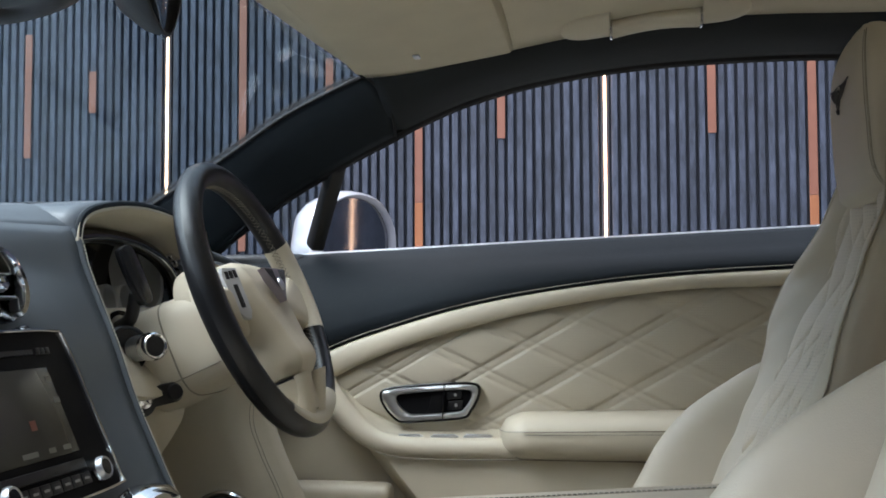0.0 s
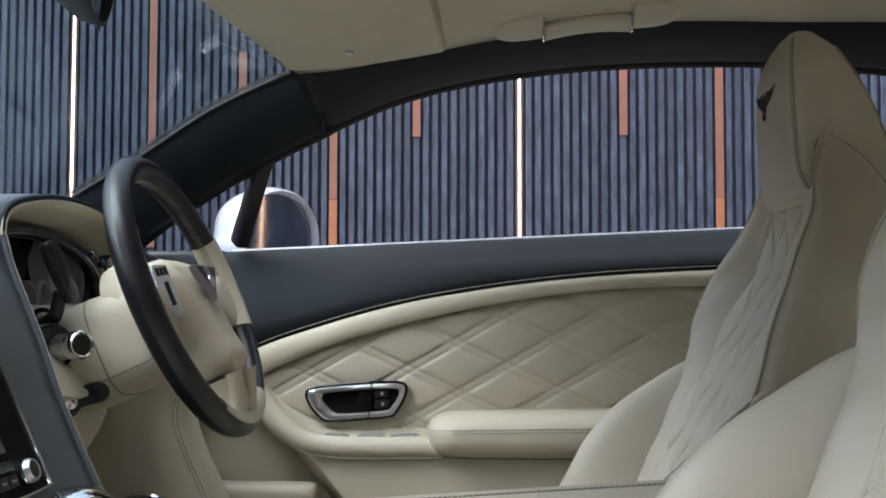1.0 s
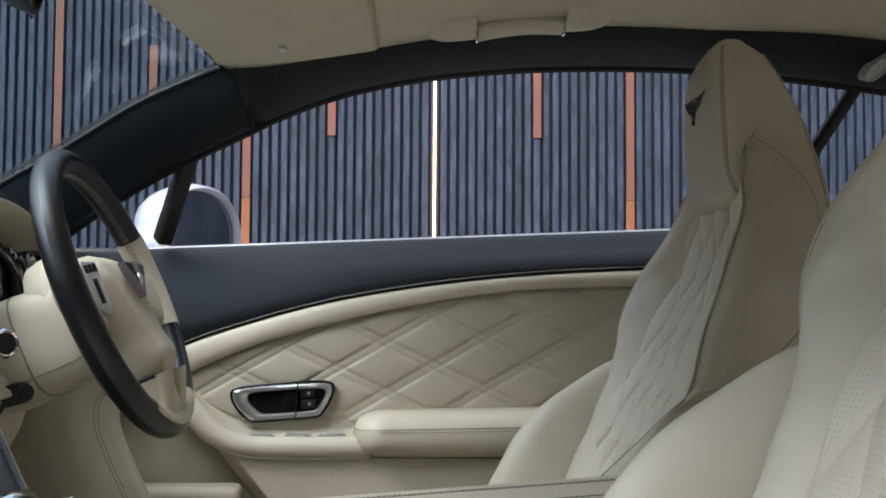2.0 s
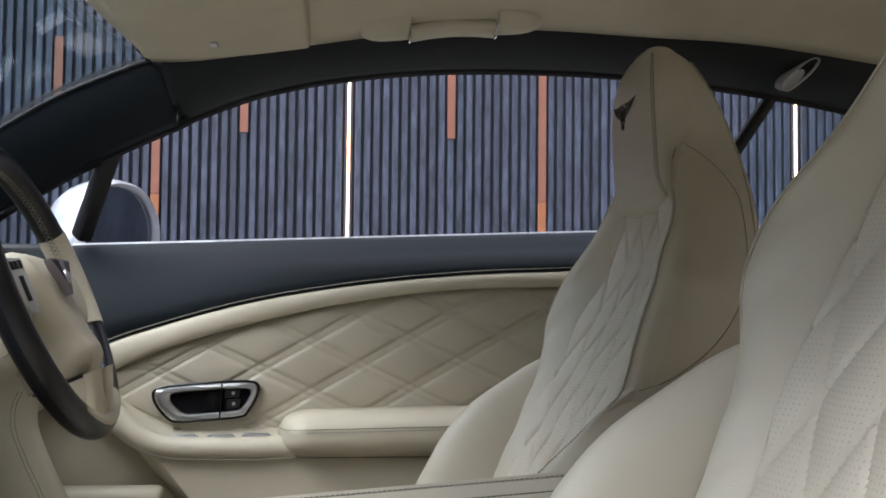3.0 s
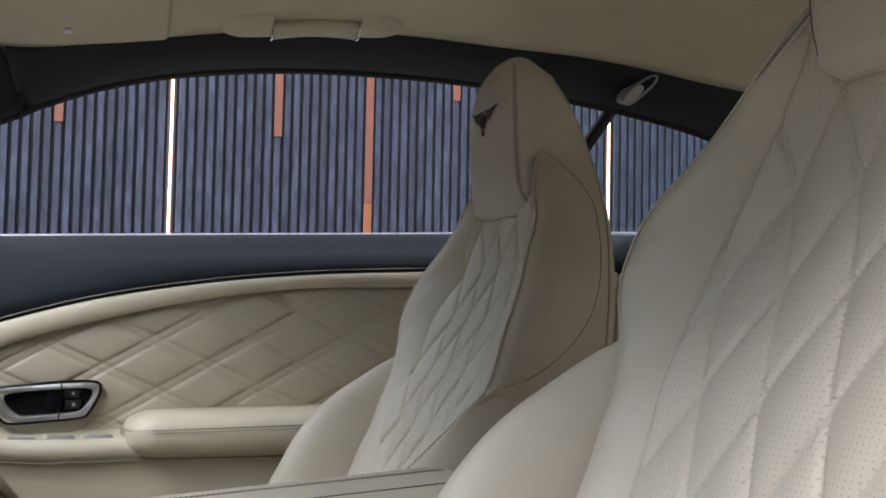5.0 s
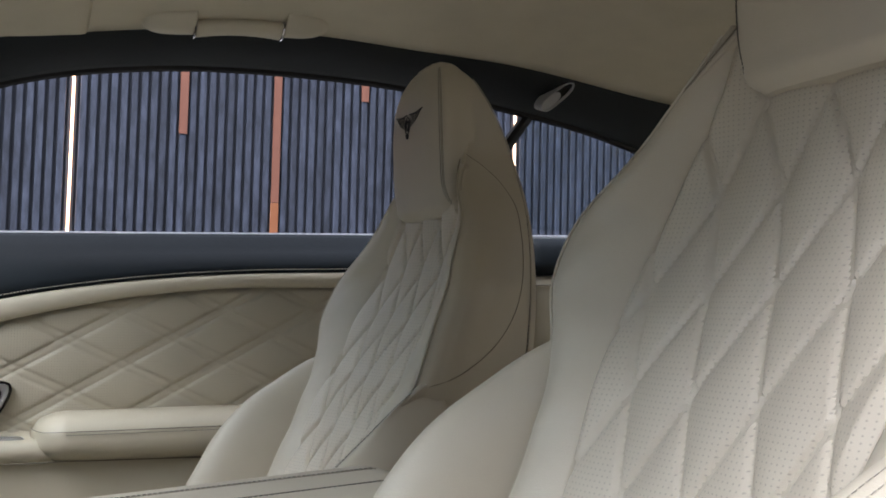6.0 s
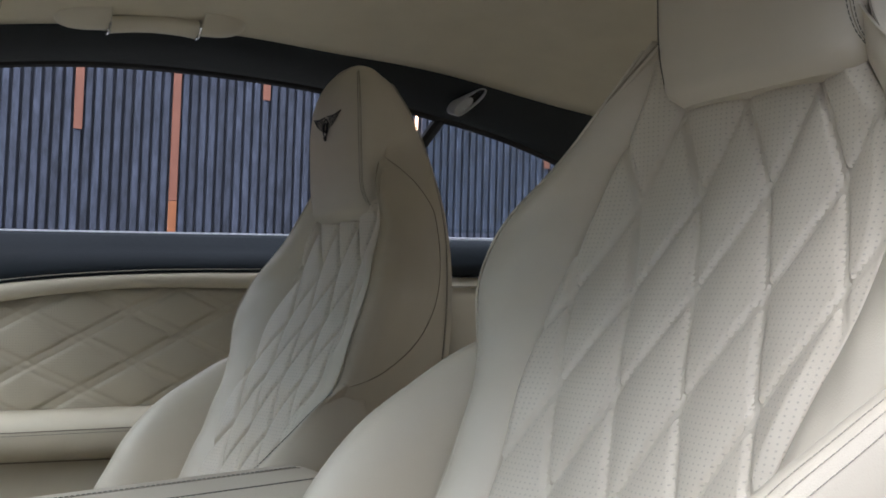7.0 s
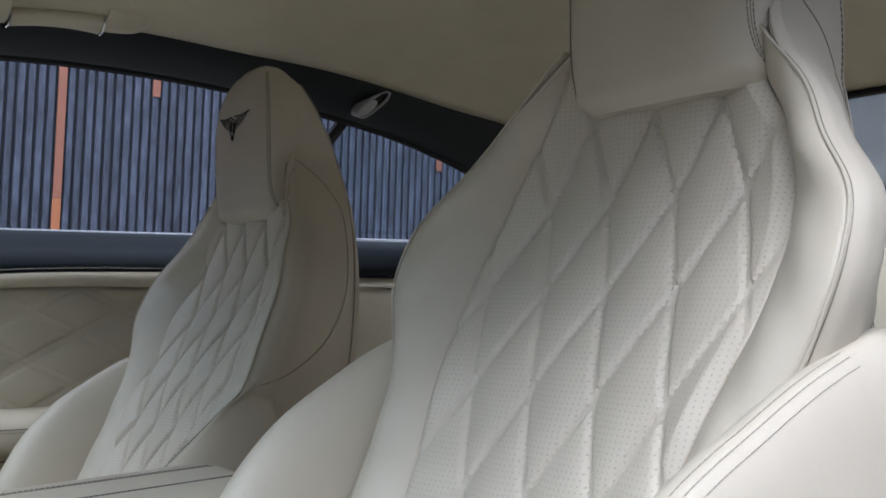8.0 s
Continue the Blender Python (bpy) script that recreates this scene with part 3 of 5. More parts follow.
def quilt_depth(px, pz):
    dx, dz = px - 0.0525, pz - 0.7615
    al = (dx * QB.y - dz * QB.x) / QDET
    be = (QA.x * dz - QA.y * dx) / QDET
    da = abs(al - round(al)) * 0.062
    db = abs(be - round(be)) * 0.062
    h = 1.0
    for d in (da, db):
        h *= 1 - 0.90 * math.exp(-((d - 0.0050) / 0.0020) ** 2) - 0.10 * math.exp(-(d / 0.003) ** 2)
    pillow = math.sin(math.pi * (al % 1)) * math.sin(math.pi * (be % 1))
    return 0.0028 * h + 0.0044 * max(pillow, 0) ** 0.6


def quilt(a, b):
    x = -0.355 + 1.13 * a
    z0, z1 = quilt_low(x), band_z(x) + 0.004
    z = z0 + (z1 - z0) * b
    edge = min(1.0, (z - z0) / 0.012, max(z1 - z, 0) / 0.012 + 0.2)
    return (x, 0.789 - quilt_depth(x, z) * max(edge, 0) - 0.004, z)


part("quilted_panel", sheet(quilt, 380, 84, uv=lambda a, b: (-0.355 + 1.13 * a, quilt_low(-0.355 + 1.13 * a) + b * (band_z(-0.355 + 1.13 * a) + 0.004 - quilt_low(-0.355 + 1.13 * a)))),
     door_perf, door, "quilted perforated beige leather in diamonds", solid=0.01, inside=(0.1, 4.0, 0.7))
part("inner_skin", sheet(lambda a, b: (-0.72 + 1.495 * a, 0.80, 0.34 + 0.52 * b), 10, 10), cream, door, solid=0.03, inside=(0.1, 4.0, 0.7))

# lower roll that sweeps down from the front, then runs back under the ledge
roll = smooth_run([(-0.392, 0.772, 0.795), (-0.374, 0.758, 0.745), (-0.336, 0.748, 0.694), (-0.292, 0.742, 0.655), (-0.245, 0.738, 0.639), (-0.16, 0.735, 0.636), (-0.05, 0.735, 0.638)], 60)
roll = roll + [Vector((-0.05 + 0.02 * i, 0.737, 0.638)) for i in range(1, 31)]


def lower_roll(a, b):
    i = min(int(round(a * 90)), 90)
    p = roll[i]
    d = (roll[min(i + 1, 90)] - roll[max(i - 1, 0)]).normalized()
    out = Vector((-d.z, 0, d.x)).normalized()
    t = b * math.pi * 1.15 - 0.25
    r = 0.024 - 0.006 * min(i / 36, 1)
    p = p - out * 0.004
    return p + out * (r * math.cos(t)) + Vector((0, 0.012 - r * math.sin(t), 0))


part("lower_roll", sheet(lower_roll, 90, 12), cream, door, "cream roll sweeping down to the armrest", solid=0.004, inside=(0.1, 4.0, 0.7))
part("roll_seam", tube([p + Vector((0, -0.003, -0.0195)) for p in roll[34:]], 0.0010, 6), seam_shadow, door)


quilt_foot = smooth_run([(-0.365, 0.783, 0.765), (-0.345, 0.783, 0.728), (-0.315, 0.783, 0.705), (-0.275, 0.783, 0.676), (-0.238, 0.783, 0.662), (-0.16, 0.783, 0.660), (-0.05, 0.783, 0.662)], 60)


def ledge(a, b):
    i = min(int(round(a * 60)), 60)
    p, q = roll[i], quilt_foot[i]
    d = (roll[min(i + 1, 60)] - roll[max(i - 1, 0)]).normalized()
    top = p + Vector((-d.z, 0, d.x)).normalized() * (0.018 - 0.007 * min(i / 36, 1)) + Vector((0, 0.010, 0))
    r = top.lerp(q, b)
    return r + Vector((0, 0.008 * math.sin(math.pi * b), 0))


part("ledge", sheet(ledge, 60, 10), cream, door, solid=0.004, inside=(0.1, 4.0, 0.7))


def lower_panel(a, b):
    z = 0.34 + 0.30 * b
    x0 = -0.338 + (0.676 - z) * 0.85
    x = x0 + (0.775 - x0) * a
    zt = 0.620 if x > -0.25 else min(0.620 + (-(x + 0.25)) * 0.95, 0.70)
    nose = 0.022 * max(1 - a / 0.035, 0) ** 2
    return (x, 0.750 - 0.018 * math.sin(math.pi * 0.9 * (1 - b)) + 0.03 * (1 - b) ** 2 + nose, min(z, zt))


part("lower_panel", sheet(lower_panel, 40, 16), cream, door, solid=0.02, inside=(0.1, 4.0, 0.7))

part("door_pocket", block((0.22, 0.06, 0.20), (-0.36, 0.742, 0.475), 0.014, 3), cream_plain, door, "cream door pocket")

# armrest: a padded block with a stitched cushion on top
def armrest(a, b):
    x = -0.078 + 0.62 * a
    nose = min(1.0, math.sqrt(max(1 - max(0.055 - (x + 0.078), 0) ** 2 / 0.055**2, 0)))
    zt, zb = 0.685 + 0.02 * (x + 0.05), 0.622
    sec = [(0.786, zt + 0.006), (0.762, zt + 0.005), (0.735, zt + 0.001), (0.716, zt - 0.008), (0.706, zt - 0.022), (0.704, zt - 0.036), (0.708, zb + 0.014), (0.722, zb + 0.002), (0.745, zb), (0.79, zb)]
    y, z = sec[int(round(b * 9))]
    zc = (zt + zb) / 2 - 0.006
    return (x, 0.80 - (0.80 - y) * (0.35 + 0.65 * nose), zc + (z - zc) * (0.30 + 0.70 * nose))


part("armrest", sheet(armrest, 60, 9), cream, door, "padded cream armrest", solid=0.003, inside=(0.1, 4.0, 0.7))
for dz, th in ((0.0, thread_dark), (-0.0045, thread_dark)):
    al = [Vector((x, 0.7045 - 0.0006, 0.685 + 0.02 * (x + 0.05) - 0.020 + dz)) for x in np.linspace(-0.03, 0.5, 80)]
    part("stitching", dashes(al, 0.0045, 0.0032, 0.00045), th, door, smooth=False)
part("armrest_seam", tube(smooth_run([(-0.078, 0.76, 0.667), (-0.066, 0.722, 0.665), (-0.03, 0.7050, 0.666), (0.2, 0.7040, 0.671), (0.5, 0.7040, 0.677)], 60), 0.0006, 6), seam_shadow, door)
part("armrest_shadow_gap", tube(smooth_run([(-0.074, 0.755, 0.634), (-0.05, 0.735, 0.623), (0.0, 0.733, 0.619), (0.3, 0.733, 0.620), (0.5, 0.733, 0.620)], 40), 0.0010, 6), seam_shadow, door)

# door pull: black surround, satin bezel, dark recess, lever and lock buttons
PULL = basis((-0.19, 0.770, 0.706), (1, 0, 0.065), (-0.065, 0, 1), (0, -1, 0))
pull_corner = [(-0.082, 0.014), (-0.074, 0.025), (-0.03, 0.0285), (0.035, 0.0290), (0.071, 0.0265), (0.080, 0.018), (0.076, 0.0), (0.062, -0.024), (0.050, -0.032), (0.0, -0.034), (-0.045, -0.034), (-0.060, -0.028), (-0.076, -0.006)]


def pull_ring(inset, n=72):
    run = smooth_run([(x, y, 0) for x, y in pull_corner], n, closed=True)
    out = []
    for i, p in enumerate(run):
        d = (run[(i + 1) % n] - run[i - 1]).normalized()
        out.append((p.x - d.y * -inset, 0.89 * (p.y + d.x * -inset)))
    return out


handle = part("door_handle", hoop(pull_ring(-0.0035), pull_ring(0.003), PULL, -0.016, 0.003, 0.001), gloss_black, door, "door release with satin metal bezel")


def grow(ring_pts, s, dx=0.0, dy=0.0):
    return [(x * s + dx, y * s + dy) for x, y in ring_pts]


inner_hole = [(0.006 + x * 0.78, -0.0005 + y * 0.64) for x, y in pull_ring(0.0)]
part("bezel", hoop(pull_ring(0.0), inner_hole, PULL, -0.006, 0.003, 0.004), brushed, handle, "satin aluminium bezel")
part("recess", plate(grow(inner_hole, 1.03), PULL, -0.006, -0.0030), fascia_black, handle)
part("lever", plate([(-0.006, -0.018), (0.017, -0.018), (0.022, 0.018), (0.004, 0.018)], PULL, -0.005, 0.001, 0.001), fascia_black, handle)
part("bezel_joint", plate([(0.0175, -0.0300), (0.0193, -0.0300), (0.0258, 0.0255), (0.0240, 0.0255)], PULL, 0.0, 0.0072), gloss_black, handle)
for dy in (0.0085, -0.0085):
    btn = part("lock_button", plate([(0.026, dy - 0.007), (0.050, dy - 0.007), (0.053, dy + 0.007), (0.029, dy + 0.007)], PULL, -0.008, 0.0015, 0.0012), satin_black, handle)
    part("icon", plate([(0.039, dy - 0.0025), (0.0435, dy - 0.0025), (0.0435, dy + 0.0025), (0.039, dy + 0.0025)], PULL, 0.0016, 0.0019), icon_grey, btn)

# window switches set in the ledge
for x, w in ((-0.222, 0.036), (-0.165, 0.038), (-0.110, 0.040)):
    zz = 0.6525 + 0.014 * (x + 0.22)
    part("window_switch", block((w, 0.010, 0.0035), (x, 0.7500, zz), 0.0014), brushed, door, "satin metal window switch")
    part("switch_base", block((w + 0.006, 0.013, 0.003), (x, 0.752, zz - 0.0022), 0.001), satin_grey, door)
part("sill_trim", tube([(x, 0.846, sill_z(x) - 0.0050) for x in np.linspace(-0.69, 0.77, 40)], 0.0085, 8), brushed, door, "bright satin sill strip")

# ---- door mirror outside ----
mir = thing("wing_mirror", (-0.42, 0.93, 0.94), "silver painted door mirror beyond the glass", "wing mirror")
MN, ML = Vector((0.917, -0.40, -0.02)).normalized(), Vector((0.40, 0.917, 0)).normalized()
MU = MN.cross(ML).normalized()
MC = Vector((-0.388, 1.060, 1.000))
MM = basis(MC, ML, MU, MN)
shape = smooth_run([(-0.098, -0.050, 0), (-0.102, 0.0, 0), (-0.085, 0.048, 0), (-0.022, 0.074, 0), (0.058, 0.066, 0), (0.106, 0.022, 0), (0.112, -0.034, 0), (0.098, -0.060, 0), (0.0, -0.068, 0)], 64, closed=True)
shape = [p * 1.12 for p in shape]


def shell_fn(a, b):
    p = shape[int(round(a * 64)) % 64]
    prof = [(0.88, -0.008), (0.91, 0.004), (0.96, 0.010), (1.02, 0.004), (1.06, -0.012), (1.04, -0.035), (0.95, -0.062), (0.78, -0.088), (0.5, -0.108), (0.02, -0.118)]
    s, h = prof[int(round(b * 9))]
    return MM @ Vector((p.x * s, p.y * s, h))


part("housing", sheet(shell_fn, 64, 9, wrap=True), paint, mir, "silver painted housing", solid=0.002, inside=MC - MN * 0.04)
part("glass", plate([(p.x * 0.91, p.y * 0.91) for p in shape], MM, -0.012, -0.004), wing_glass, mir, "dark mirror glass")
part("inner_rim", hoop([(p.x * 0.925, p.y * 0.925) for p in shape], [(p.x * 0.885, p.y * 0.885) for p in shape], MM, -0.008, -0.004, 0.0005), satin_black, mir)
part("foot", block((0.07, 0.20, 0.03), (-0.48, 0.94, 0.915), 0.015, 3), paint, mir)
part("base_plate", block((0.16, 0.06, 0.05), (-0.50, 0.85, 0.93), 0.015, 3), satin_black, mir)

# ---- sun visor, grab handle, coat hook, rear-view mirror ----
visor = thing("sun_visor", (-0.16, 0.38, 1.25), "cream sun visor folded up against the roof lining", "sun visor")


def roof_z(x, y):
    yb, zb = roof_edge(x)
    a = (x + 0.262) / 1.95
    return zb + 0.055 * (1 - min(abs(y) / yb, 1) ** 2.4) * min(1.0, 0.35 + max(a, 0) * 3)


def visor_fn(a, b):
    x = -0.285 + 0.243 * a + 0.012 * b
    y = 0.16 + 0.415 * b
    e = min(a / 0.06, (1 - a) / 0.05, 1.0, b / 0.04, (1 - b) / 0.04)
    e = math.sqrt(max(1 - (1 - max(e, 0)) ** 2, 0))
    return (x, y, roof_z(max(x, -0.26), y) + 0.004 - 0.014 * e)


part("pad", sheet(visor_fn, 40, 40), headlining, visor, solid=0.002, inside=(0.0, 0.5, 3.0))
part("clip", block((0.010, 0.016, 0.004), (-0.163, 0.500, 1.2150), 0.0015, 2), brushed, visor, "small grey clip")

grab = thing("grab_handle", (0.16, 0.53, 1.26), "cream roof grab handle with two chrome bands", "grab handle")


def foot_fn(x0, x1):
    def fn(a, b):
        x = x0 + (x1 - x0) * a
        k = math.sqrt(max(1 - (1 - a) ** 3.6, 0))
        y0 = roof_edge(x)[0]
        yy = y0 - 0.026 + 0.032 * k * (1 - 2 * b)
        return (x, yy, roof_z(x, yy) + 0.003 - 0.019 * k * math.sin(math.pi * b) ** 0.6)
    return fn


def grip(a, b):
    x = 0.110 + 0.121 * a
    y0 = roof_edge(x)[0] - 0.016
    t = 2 * math.pi * b
    return (x, y0 + 0.021 * math.cos(t), roof_z(x, y0) - 0.006 + 0.004 * (1 - (2 * a - 1) ** 2) + 0.013 * math.sin(t))


part("grip", sheet(grip, 24, 20), cream, grab)
part("front_foot", sheet(foot_fn(0.036, 0.108), 24, 18), cream, grab, solid=0.002, inside=(0.0, 0.5, 3.0))
part("rear_foot", sheet(foot_fn(0.300, 0.233), 24, 18, flip=True), cream, grab, solid=0.002, inside=(0.0, 0.5, 3.0))
for x in (0.109, 0.232):
    y0 = roof_edge(x)[0] - 0.016
    part("chrome_band", tube([(x, y0 + 0.0218 * math.cos(t), roof_z(x, y0) - 0.006 + 0.0138 * math.sin(t)) for t in np.linspace(0, 2 * math.pi, 25)[:-1]], 0.0022, 8, closed=True), chrome, grab, "thin chrome band")

hook = thing("coat_hook", (0.716, 0.60, 1.22), "satin grey oval coat hook on the roof rail", "coat hook")
hx = Vector((0.72, -0.22, 0.66)).normalized()
hn = Vector((-0.22, -0.84, -0.45))
hn = (hn - hx * hn.dot(hx)).normalized()
HK = basis(Vector((0.7115, 0.5835, 1.2265)) + hn * 0.0160, hx, hn.cross(hx), hn)
oval = [(0.036 * math.copysign(abs(math.cos(t)) ** 0.6, math.cos(t)), 0.0108 * math.sin(t) * (1.0 - 0.12 * math.cos(t))) for t in np.linspace(0, 2 * math.pi, 49)[:-1]]
part("bezel", hoop(oval, [(x * 0.90, y * 0.76) for x, y in oval], HK, -0.022, 0.006, 0.0015), satin_grey, hook, "bright satin bezel")
part("recess", plate([(x * 0.92, y * 0.80) for x, y in oval], HK, -0.016, 0.000), gloss_black, hook, "dark recess")
part("flap", plate([(x * 0.60 - 0.0135, y * 0.74) for x, y in oval], HK, -0.003, 0.0025, 0.001), satin_grey, hook, "grey folding hook")

rvm = thing("rear_view_mirror", (-0.36, 0.0, 1.18), "black framed interior mirror hanging from the windscreen", "interior mirror")
RM = Matrix.Translation((-0.333, 0.0, 1.200)) @ Euler((radians(-13), radians(12), radians(10))).to_matrix().to_4x4()


def rvm_fn(a, b):
    t = 2 * math.pi * a
    prof = [(0.02, -0.048), (0.45, -0.046), (0.80, -0.036), (0.97, -0.016), (1.0, 0.0), (0.985, 0.006), (0.94, 0.007), (0.93, 0.002)]
    s, h = prof[int(round(b * 7))]
    cy, cz = math.cos(t), math.sin(t)
    y = 0.125 * math.copysign(abs(cy) ** 0.5, cy) * s
    z = 0.036 * math.copysign(abs(cz) ** 0.6, cz) * s
    return RM @ Vector((h, y, z))


part("housing", sheet(rvm_fn, 56, 7, wrap=True), satin_black, rvm, solid=0.001, inside=(-0.39, 0.0, 1.18))
part("glass", block((0.003, 0.226, 0.064), (0, 0, 0), 0.0012, 2), mirror_glass, rvm, "silvered glass").data.transform(RM @ Matrix.Translation((0.003, 0, 0)))
part("stalk", tube([(-0.385, 0, 1.208), (-0.43, 0, 1.225), (-0.46, 0, 1.24)], 0.010, 10), satin_black, rvm)
sens = thing("sensor_housing", (-0.50, 0.0, 1.2), "black textured sensor cover at the top of the windscreen", "sensor cover")


def sens_fn(a, b):
    t = 2 * math.pi * a
    s, h = [(0.02, -0.040), (0.6, -0.037), (0.9, -0.026), (1.0, -0.008), (1.0, 0.03)][int(round(b * 4))]
    return Vector((-0.470 + 0.085 * s * math.cos(t), -0.02 + 0.085 * s * math.sin(t), 1.192 + h + 0.25 * 0.075 * s * math.cos(t)))


part("cover", sheet(sens_fn, 40, 4, wrap=True), satin_black, sens, solid=0.001, inside=(-0.47, 0.0, 1.26))

# ---- dashboard ----
dash = thing("dashboard", (-0.60, 0.1, 0.60), "dark leather dashboard with cream lower half and instrument hood", "dashboard")
stack_x = curve([(0.55, -0.335), (0.65, -0.382), (0.70, -0.406), (0.752, -0.430), (0.828, -0.459), (0.87, -0.477), (0.913, -0.495), (0.945, -0.505), (0.958, -0.512)])


def dash_top(a, b):
    y = -0.78 + 1.56 * b
    k = a
    hump = 0.030 * math.exp(-((y - 0.37) / 0.20) ** 2)
    x = -0.512 - 0.065 * max(1 - (y / 0.19) ** 2, 0) - 0.42 * k - 0.05 * (1 - (y / 0.8) ** 2) * k
    z = 0.955 + 0.020 * math.sin(min(k / 0.16, 1) * math.pi / 2) + hump * min(k / 0.1, 1) * (1 - 0.6 * k) - 0.10 * max(k - 0.12, 0) ** 1.3
    if y > 0.55:
        z -= (y - 0.55) * 0.10
    if 0.195 < y < 0.63:
        x = min(x, -0.604)
    return (x, y, z)


part("top_pad", sheet(dash_top, 30, 312), lit_dash, dash, "dark leather dashboard top", solid=0.01, inside=(-1.6, 0.2, 0.3))


# centre stack wing: dark leather from the dash top down to the console, with a stitched edge
def wing(a, b):
    z = 0.55 + 0.408 * a
    y = -0.19 + 0.38 * b
    roll_back = 0.065 * max((z - 0.82) / 0.138, 0) ** 2.2 * (1 - (2 * b - 1) ** 2)
    return (stack_x(z) - 0.030 * (1 - (2 * b - 1) ** 2) * min(1, (0.958 - z) / 0.05) - roll_back, y, z)


part("centre_wing", sheet(wing, 40, 24), lit_dash, dash, "dark leather centre stack", solid=0.03, inside=(-1.6, 0.2, 0.3))
edge_pts = [Vector((stack_x(z) + 0.001, 0.1895, z)) for z in np.linspace(0.55, 0.955, 90)]
part("wing_edge", tube(edge_pts, 0.0035, 8), lit_dash, dash)
part("stitching", dashes([p + Vector((0.0042, 0.0012, 0)) for p in edge_pts], 0.0046, 0.0034, 0.0007), thread_light, dash, "pale stitching along the edge", smooth=False)

# hood over the instruments: dark outer lip, cream inner lip
hood_pts = smooth_run([(-0.505, 0.190, 0.940), (-0.505, 0.197, 0.962), (-0.503, 0.225, 0.977), (-0.500, 0.29, 0.988), (-0.500, 0.36, 0.991), (-0.502, 0.44, 0.987), (-0.506, 0.51, 0.975), (-0.512, 0.57, 0.960), (-0.52, 0.62, 0.944)], 70)


def hood_fn(a, b):
    p = hood_pts[int(round(a * 70))]
    r = [(0.0, 0.004), (0.002, 0.0), (-0.002, -0.004), (-0.006, -0.006), (-0.04, -0.018), (-0.09, -0.028)][int(round(b * 5))]
    c = Vector((p.x, 0.38, 0.90))
    inw = Vector((0, c.y - p.y, c.z - p.z)).normalized()
    return p + Vector((r[0], 0, 0)) + inw * (-r[1])


part("hood_lining", sheet(hood_fn, 70, 5), cream, dash, "cream leather under the instrument hood", solid=0.004, inside=(-1.6, 0.2, 0.3))
part("hood_lip", tube([p + Vector((0.001, 0, 0.005)) for p in hood_pts], 0.0045, 8), dark, dash, "dark stitched lip of the hood")
part("stitching", dashes([p + Vector((0.006, 0, 0.001)) for p in hood_pts], 0.0046, 0.0034, 0.0006), thread_light, dash, smooth=False)


def hood_cover(a, b):
    p = hood_pts[int(round(a * 70))]
    q = Vector(dash_top(0.5, (p.y + 0.78) / 1.56))
    return Vector(p + Vector((0, 0, 0.009))).lerp(Vector((q.x, p.y, max(q.z + 0.002, 0.945))), b) + Vector((0, 0, 0.012 * math.sin(math.pi * b)))


part("hood_top", sheet(hood_cover, 70, 10), lit_dash, dash, solid=0.006, inside=(-1.6, 0.2, 0.3))

# instrument binnacle
part("binnacle_back", block((0.01, 0.46, 0.17), (-0.60, 0.40, 0.90), 0.003), gloss_black, dash)
FACE = basis((-0.592, 0.40, 0.905), (0, 1, 0), (-0.18, 0, 0.98), (0.98, 0, 0.18))


def ring_at(cx, cy, r, w, h, mat, name, parent, label=""):
    m = FACE @ Matrix.Translation((cx, cy, 0))
    return part(name, lathe([(r, 0.0), (r, h), (r - w * 0.5, h + 0.003), (r - w, h), (r - w - 0.001, 0.001)], m, 48), mat, parent, label, smooth=False)


visor_arc = [FACE @ Vector((-0.040 + 0.192 * math.cos(t), -0.055 + 0.100 * max(math.sin(t), 0.0) ** 0.6, 0.046)) for t in np.linspace(0.02, math.pi - 0.02, 40)]
part("binnacle_frame", tube(visor_arc, 0.011, 10), gloss_black, dash, "gloss black frame over the dials")
part("frame_trim", tube([p + Vector((0.010, 0, -0.004)) for p in visor_arc], 0.0012, 6), chrome, dash, "thin chrome line on the frame")
for cx in (-0.135, 0.100):
    dial = ring_at(cx, 0.002, 0.058, 0.007, 0.026, satin_grey, "dial", dash, "round dial with satin ring")
    part("face", lathe([(0.0001, 0.004), (0.048, 0.004)], FACE @ Matrix.Translation((cx, 0.002, 0)), 32), satin_black, dial, smooth=False)
    for i in range(24):
        t = math.radians(-40 + i * 11.3)
        m = FACE @ Matrix.Translation((cx, 0.002, 0)) @ Matrix.Rotation(t, 4, "Z")
        part("tick", plate([(0.036 + 0.004 * (i % 2), -0.0007), (0.045, -0.0007), (0.045, 0.0007), (0.036 + 0.004 * (i % 2), 0.0007)], m, 0.0045, 0.0049), icon_grey, dial, smooth=False)
    m = FACE @ Matrix.Translation((cx, 0.002, 0)) @ Matrix.Rotation(2.2, 4, "Z")
    part("needle", plate([(-0.008, -0.0012), (0.040, -0.0005), (0.040, 0.0005), (-0.008, 0.0012)], m, 0.006, 0.0072), icon_red, dial, "red needle", smooth=False)
for cx in (-0.031, 0.016):
    small = ring_at(cx, -0.038, 0.022, 0.0035, 0.030, satin_grey, "small_dial", dash, "small dial with satin ring")
    part("face", lathe([(0.0001, 0.006), (0.020, 0.006)], FACE @ Matrix.Translation((cx, -0.038, 0)), 24), satin_black, small, smooth=False)
